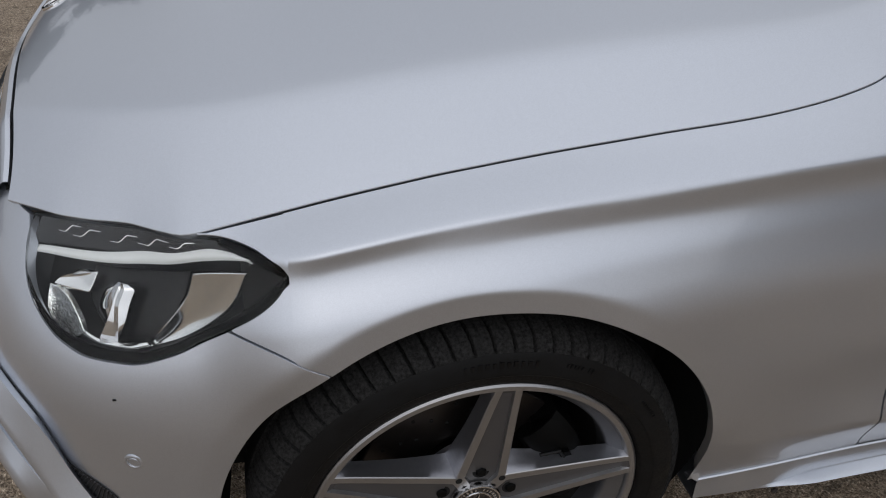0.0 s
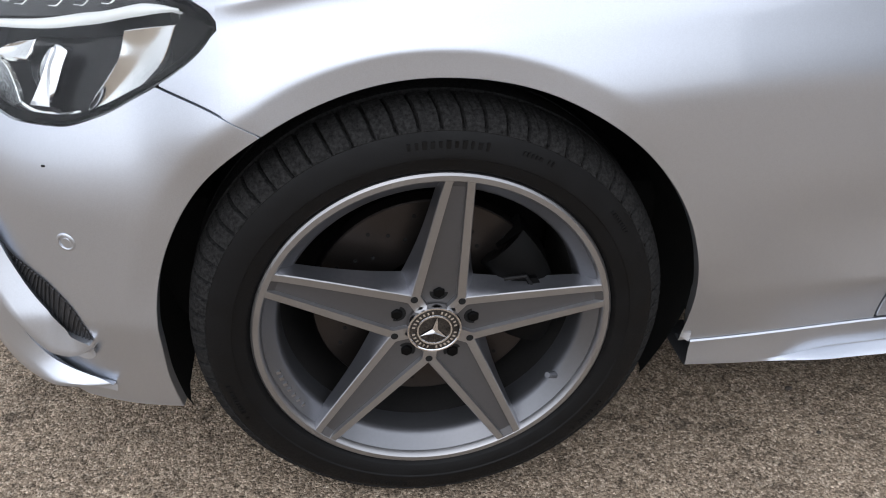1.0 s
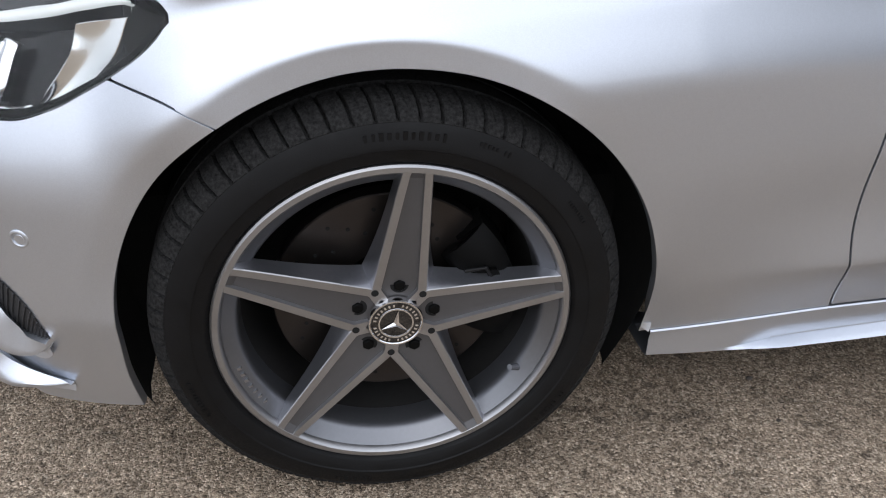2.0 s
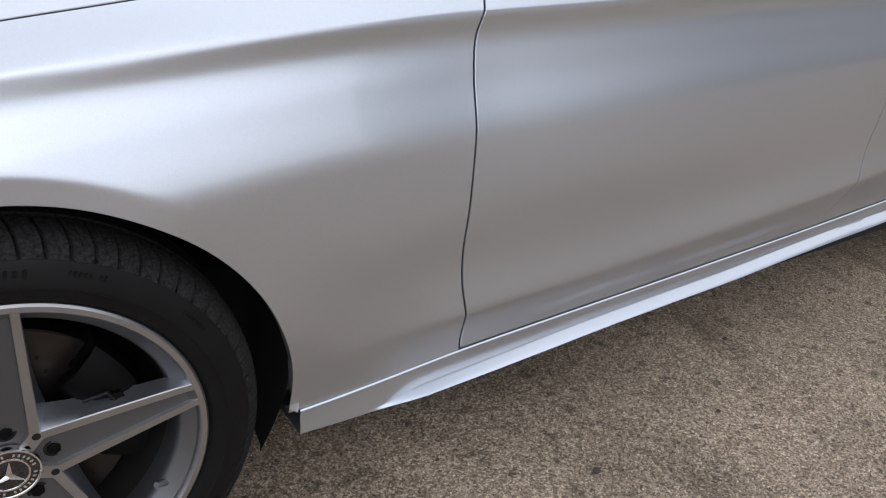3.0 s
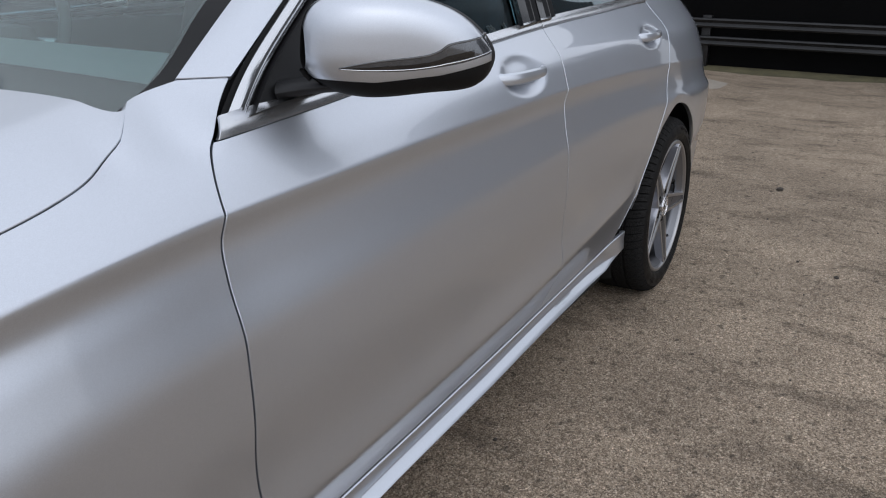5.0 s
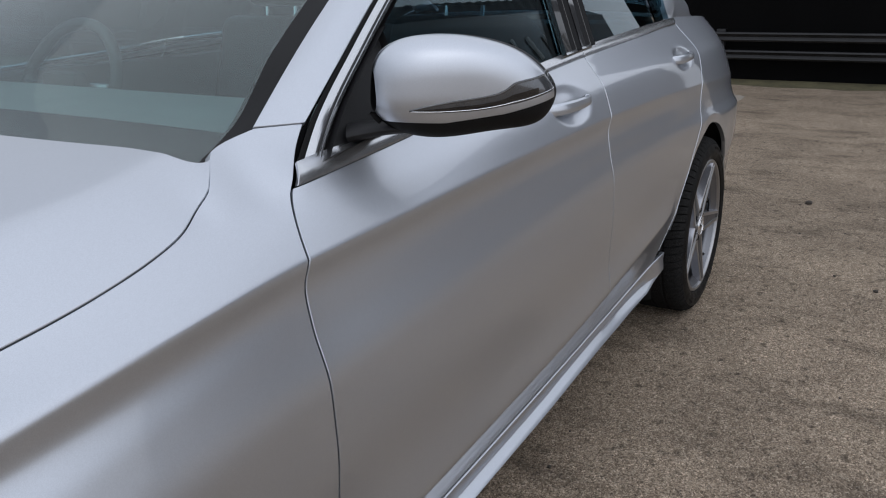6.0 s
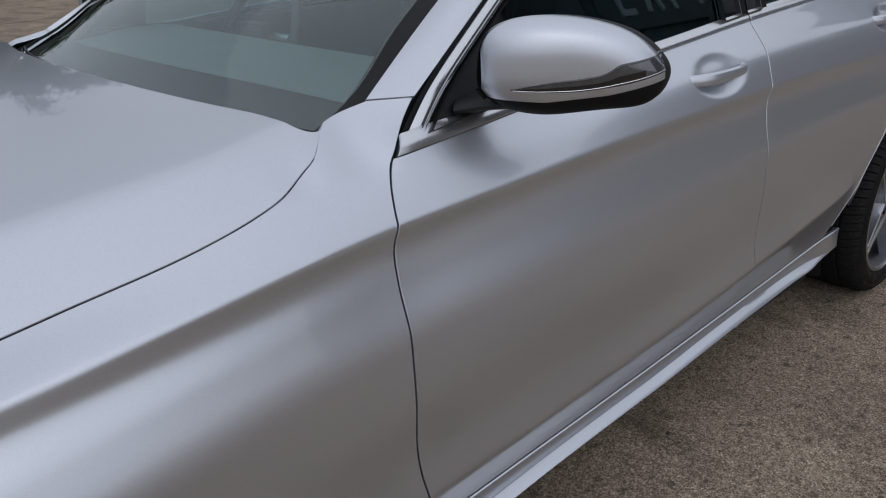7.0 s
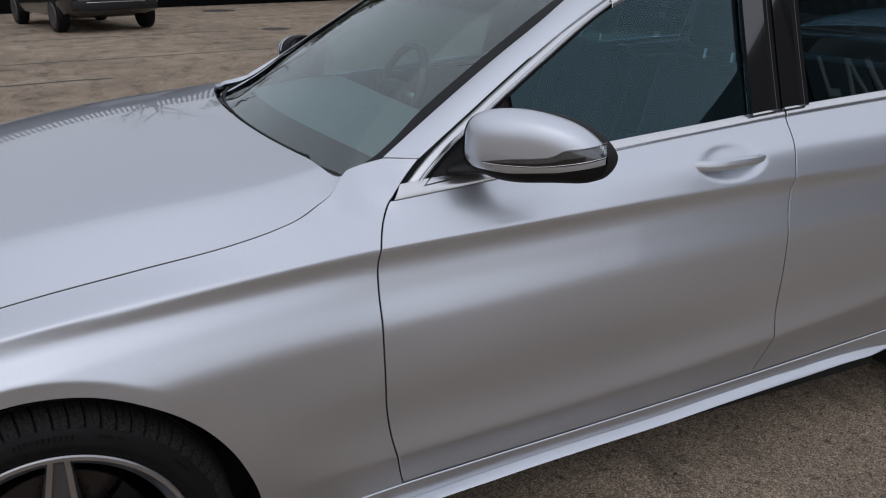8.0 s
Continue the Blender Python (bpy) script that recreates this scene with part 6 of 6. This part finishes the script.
# ---- dark clad unit behind the walk, with a sign of pale shapes ----
bm = bmesh.new()
row = []
for k in range(161):
    x = 12.4 + 21.4 * k / 160
    row.append((x, -7.6 + (0.0, 0.0, 0.03, 0.03)[k % 4]))
va = [(bm.verts.new((x, y, 4.2)), bm.verts.new((x, y, 7.3))) for x, y in row]
for (a, b), (c, d) in zip(va[:-1], va[1:]):
    bm.faces.new((a, c, d, b))
unit = part("industrial_unit", bm, UNIT_CLAD, None, sharp=20)
tagged(unit, "tall black clad industrial unit with a white-lettered sign", "building")
box("unit_body", (12.4, -16, 0), (33.8, -7.66, 7.25), UNIT_CLAD, unit, bevel=0)
# unseen grey face, added so the car's doors mirror something less dark
box("lower_wall", (12.4, -7.66, 0), (33.8, -7.50, 4.2), FLANK_FILL, unit, "unseen grey lower wall, added to lighten the flank's reflection", bevel=0.02)
sign = box("sign_board", (12.6, -7.58, 5.25), (24.6, -7.50, 6.85), GLOSS, unit, "black sign board", bevel=0.01)
for k in range(12):
    x = 13.2 + 0.92 * k
    if k % 4 == 1:
        for sg in (-1, 1):
            box("sign_stroke", (-0.055, -0.03, -0.32), (0.055, 0.03, 0.32), WHITE, sign, bevel=0, turn=Matrix.Translation((x + 0.28 + 0.13 * sg, -7.48, 5.82)) @ Matrix.Rotation(radians(-20 * sg), 4, "Y"))
    else:
        box("sign_stroke", (x, -7.51, 5.5), (x + 0.12, -7.45, 6.14), WHITE, sign, bevel=0)
        if k % 3 == 0:
            box("sign_stroke", (x + 0.12, -7.51, 6.02 if k % 2 else 5.5), (x + 0.48, -7.45, 6.14 if k % 2 else 5.62), WHITE, sign, bevel=0)

# moss and grit along the foot of the rear wall, a paler concrete patch
bm = bmesh.new()
rng = random.Random(11)
pts = [(FENCE_X - 0.02, -1.4 + 0.25 * k) for k in range(124)]
prev = None
for k, (x, y) in enumerate(pts):
    w = 0.32 + 0.2 * noise.noise((y * 0.7, 0.3, 0)) + 0.12 * noise.noise((y * 3.1, 1.3, 0))
    pair = [bm.verts.new((x, y, 0.035)), bm.verts.new((x - w * 0.6, y, 0.016)), bm.verts.new((x - w, y, 0.001))]
    if prev:
        bm.faces.new((prev[0], pair[0], pair[1], prev[1]))
        bm.faces.new((prev[1], pair[1], pair[2], prev[2]))
    prev = pair
moss = part("moss_strip", bm, MOSS, None)
tagged(moss, "mossy grit along the foot of the wall", "moss", kind="stuff")
bm = bmesh.new()
ring = [bm.verts.new((8.6 + 0.45 * math.cos(a) * (1 + 0.25 * math.sin(3 * a)), 1.22 + 0.30 * math.sin(a) * (1 + 0.2 * math.cos(2 * a)), 0.004)) for a in np.linspace(0, 2 * math.pi, 28, endpoint=False)]
bm.faces.new(ring)
patch_ = part("concrete_patch", bm, surface("pale_concrete", (0.34, 0.30, 0.25), 0.9, vary=0.2, scale=12, bump=0.4, bump_scale=120), None)
tagged(patch_, "pale concrete repair patch in the yard", "ground", kind="structure")

# tar joints and iron covers in the far yard
TAR = surface("tar_joint", (0.05, 0.043, 0.036), 0.7, vary=0.4, scale=4)
for (x0, y0), (x1, y1), w in (((-6.0, 10.4), (14.0, 12.9), 0.04), ((-6.0, 8.6), (0.6, 9.2), 0.05), ((-6.0, 14.0), (3.0, 14.9), 0.05)):
    bm = bmesh.new()
    last = None
    for t in np.linspace(0, 1, 80):
        x, y = x0 + (x1 - x0) * t, y0 + (y1 - y0) * t + 0.06 * noise.noise((t * 14, y0, 0))
        ww = w * (0.6 + 0.7 * abs(noise.noise((t * 30, 2, y0))))
        pair = [bm.verts.new((x, y - ww, 0.002)), bm.verts.new((x, y + ww, 0.002))]
        if last:
            bm.faces.new((last[0], pair[0], pair[1], last[1]))
        last = pair
    tagged(part("tar_joint", bm, TAR, None), "dark tar joint across the yard", "joint", "tar joints", "structure")
for x, y, r in ((3.9, 20.9, 0.42), (3.97, 14.9, 0.28)):
    bm = bmesh.new()
    bmesh.ops.create_cone(bm, cap_ends=True, segments=32, radius1=r, radius2=r - 0.01, depth=0.012, matrix=Matrix.Translation((x, y, 0.004)))
    tagged(part("drain_cover", bm, TAR, None), "dark iron drain cover in the asphalt", "drain cover", "covers")

# ---- far side of the yard: black wall with a palisade on top ----
def far_wall(x):
    return 22.2 + 0.20 * (x + 1)


bm = bmesh.new()
va = []
for k in range(241):
    x = -30 + 70 * k / 240
    y = far_wall(x) + (0.0, 0.0, 0.05, 0.05)[k % 4]
    va.append((bm.verts.new((x, y, 0)), bm.verts.new((x, y, 2.6))))
for (a, b), (c, d) in zip(va[:-1], va[1:]):
    bm.faces.new((a, c, d, b))
wall_far = part("wall_far", bm, WALL_BLACK, None, sharp=20)
tagged(wall_far, "black sheet wall across the yard", "wall", kind="structure")
STEEL = surface("dark_coated_steel", (0.05, 0.052, 0.055), 0.5, metal=0.0, vary=0.15, scale=8)
pale_mesh = None
fence = box("palisade_fence", (-30, far_wall(0) + 0.10, 2.75), (-29.9, far_wall(0) + 0.2, 2.85), STEEL, None, bevel=0)
tagged(fence, "dark palisade fence standing above the black wall", "fence")
for k in range(280):
    x = -22 + 0.16 * k
    if pale_mesh is None:
        ob = box("pale", (-0.038, -0.02, 0), (0.038, 0.02, 1.0), STEEL, fence, bevel=0)
        pale_mesh = ob.data
    else:
        ob = new("pale", pale_mesh)
        ob.parent = fence
    ob.location = (x, far_wall(x) + 0.25, 2.55)
for z in (2.75, 3.35):
    tube("fence_rail", [(x, far_wall(x) + 0.29, z) for x in (-22, 0, 23)], 0.03, STEEL, fence, seg=6)

# ---- parked dark car across the yard ----
DARK_PAINT = surface("dark_grey_paint", (0.012, 0.013, 0.015), 0.25, coat=1.0, vary=0.1)
parked = tagged(new("parked_car"), "dark grey hatchback parked across the yard", "car")
st = [(0.0, 0.80, 0.42, 0.90), (0.12, 0.88, 0.34, 1.02), (0.5, 0.92, 0.26, 1.10), (1.6, 0.93, 0.24, 1.08), (3.0, 0.93, 0.24, 1.02), (3.9, 0.90, 0.26, 0.92), (4.25, 0.80, 0.32, 0.78), (4.35, 0.62, 0.42, 0.66)]
verts, faces = [], []
for y, hw, lo, hi in st:
    sec = [(-hw * 0.72, lo), (-hw * 0.95, lo + 0.06), (-hw, lo + 0.25), (-hw * 0.99, (lo + hi) / 2 + 0.1), (-hw * 0.93, hi - 0.08), (-hw * 0.80, hi), (hw * 0.80, hi), (hw * 0.93, hi - 0.08), (hw * 0.99, (lo + hi) / 2 + 0.1), (hw, lo + 0.25), (hw * 0.95, lo + 0.06), (hw * 0.72, lo)]
    verts += [(x, y, z) for x, z in sec]
m = 12
faces = [(i * m + j, i * m + (j + 1) % m, (i + 1) * m + (j + 1) % m, (i + 1) * m + j) for i in range(len(st) - 1) for j in range(m)]
faces += [tuple(range(m))[::-1], tuple(range((len(st) - 1) * m, len(st) * m))]
solid("body", verts, faces, DARK_PAINT, parked, "", 45)
verts = []
for y, hw, z in ((0.30, 0.76, 1.05), (0.75, 0.64, 1.46), (2.2, 0.64, 1.48), (3.0, 0.78, 1.03)):
    verts += [(-hw, y, z), (hw, y, z)]
solid("cabin", verts, [(0, 2, 3, 1), (2, 4, 5, 3), (4, 6, 7, 5), (0, 6, 4, 2), (1, 3, 5, 7), (0, 1, 7, 6)], GLOSS, parked, "dark glazed cabin", 20)
box("rear_bumper_bar", (-0.80, -0.05, 0.42), (0.80, 0.14, 0.60), SATIN, parked, bevel=0.03)
box("bumper_trim", (-0.55, -0.058, 0.56), (0.55, -0.04, 0.575), TRIM, parked, bevel=0.003)
for sg in (-1, 1):
    box("tail_lamp", (sg * 0.82 - 0.08, -0.01, 0.74), (sg * 0.82 + 0.06, 0.16, 0.92), surface("red_lamp", (0.25, 0.01, 0.01), 0.15), parked, bevel=0.02)
    for y in (0.78, 3.42):
        v, f = lathe([(0.0, -0.02), (0.20, -0.02), (0.215, 0.0), (0.25, -0.015), (0.31, 0.0), (0.325, 0.04), (0.325, 0.17), (0.30, 0.20), (0.0, 0.20)], 40)
        sl = [0 if i % 8 > 2 else 1 for i in range(40 * 8)]
        ob = solid("wheel", v if sg < 0 else v * (-1, -1, 1), f, [RUBBER, ALLOY_DARK], parked, "", 30, sl)
        ob.matrix_basis = Matrix.Translation((sg * 0.93 - sg * 0.0, y, 0.325)) @ Matrix.Rotation(radians(-90), 4, "Z")
parked.matrix_basis = pose(1.10, 15.55, 0, 0, 0, 16.4)

# ---- trees beyond the far wall ----
BARK = surface("grey_bark", (0.10, 0.085, 0.07), 0.9, vary=0.4, scale=6, bump=0.6, bump_scale=40)
LEAF = surface("dark_evergreen_leaf", (0.045, 0.065, 0.03), 0.7, vary=0.5, scale=2)


def tree(x, y, height, leafy, seed):
    r = random.Random(seed)
    verts, faces, tips = [], [], []

    def limb(p, d, length, rad, level):
        n_, seg = 4, 6
        last = None
        for k in range(n_ + 1):
            t = k / n_
            q = p + d * (length * t) + Vector((0, 0, 0.06 * length * t * t))
            rr = rad * (1 - 0.55 * t)
            side = d.orthogonal().normalized()
            other = d.cross(side).normalized()
            base = len(verts)
            for s in range(seg):
                a_ = 2 * math.pi * s / seg
                verts.append(q + (side * math.cos(a_) + other * math.sin(a_)) * rr)
            if last is not None:
                for s in range(seg):
                    faces.append((last + s, last + (s + 1) % seg, base + (s + 1) % seg, base + s))
            last = base
            if level < 4 and k >= 1:
                for _ in range(1 if level else 2):
                    side_d = (d * r.uniform(0.5, 0.9) + Vector((r.uniform(-1, 1), r.uniform(-1, 1), r.uniform(-0.1, 0.6))) * 0.9).normalized()
                    limb(q, side_d, length * r.uniform(0.42, 0.6), rr * 0.6, level + 1)
            if level >= 3 and k >= 2:
                tips.append(q)

    limb(Vector((x, y, 0)), Vector((r.uniform(-0.05, 0.05), r.uniform(-0.05, 0.05), 1)).normalized(), height * 0.62, height * 0.022, 0)
    t_ = tagged(new("tree"), "tall evergreen tree beyond the far wall" if leafy else "bare leafless tree beyond the far wall", "tree", "trees beyond the wall")
    solid("trunk", verts, faces, BARK, t_, "", 60)
    if leafy:
        bm = bmesh.new()
        for p in tips:
            for _ in range(5):
                c_ = p + Vector((r.gauss(0, 0.35), r.gauss(0, 0.35), r.gauss(0, 0.3)))
                rot = Euler((r.uniform(0, 6), r.uniform(0, 6), r.uniform(0, 6))).to_matrix().to_4x4()
                s = r.uniform(0.10, 0.26)
                vs_ = [bm.verts.new((Matrix.Translation(c_) @ rot) @ Vector(v_)) for v_ in ((-s, 0, 0), (0, -s * 0.45, 0.02), (s, 0, 0), (0, s * 0.45, 0.02))]
                bm.faces.new(vs_)
        part("crown", bm, LEAF, t_)
    return t_


for x, y, h, leafy, seed in ((-17, 34, 7.5, True, 3), (-10.5, 36, 8, True, 5), (-5.5, 34, 7.5, False, 8), (2.5, 34, 9, False, 9), (9, 35, 9.5, True, 12), (17, 36, 10, False, 15)):
    tree(x, y, h, leafy, seed)

# loose stones and crumbs on the asphalt
STONE = surface("loose_stone", (0.06, 0.05, 0.042), 0.9, vary=0.5, scale=80, bump=0.6, bump_scale=300)
rng = random.Random(21)
spots = [(4.59, -0.15, 0.022), (0.95, -0.09, 0.009), (1.57, 0.10, 0.007), (3.3, -0.55, 0.012)] + [(rng.uniform(0.3, 6.5), rng.uniform(-1.6, 0.6), rng.uniform(0.003, 0.007)) for _ in range(70)]
for x, y, r in spots:
    bm = bmesh.new()
    bmesh.ops.create_icosphere(bm, subdivisions=1, radius=r)
    for v in bm.verts:
        v.co = Vector((v.co.x * 1.2, v.co.y * 0.9, v.co.z * 0.6)) * (1 + 0.5 * noise.noise(v.co * 160 + Vector((x, y, 0)) * 9))
    ob = part("loose_stone", bm, STONE, None, sharp=30)
    ob.location = (x, y, r * 0.3)
    tagged(ob, "small loose stone on the asphalt", "stone", "loose stones")
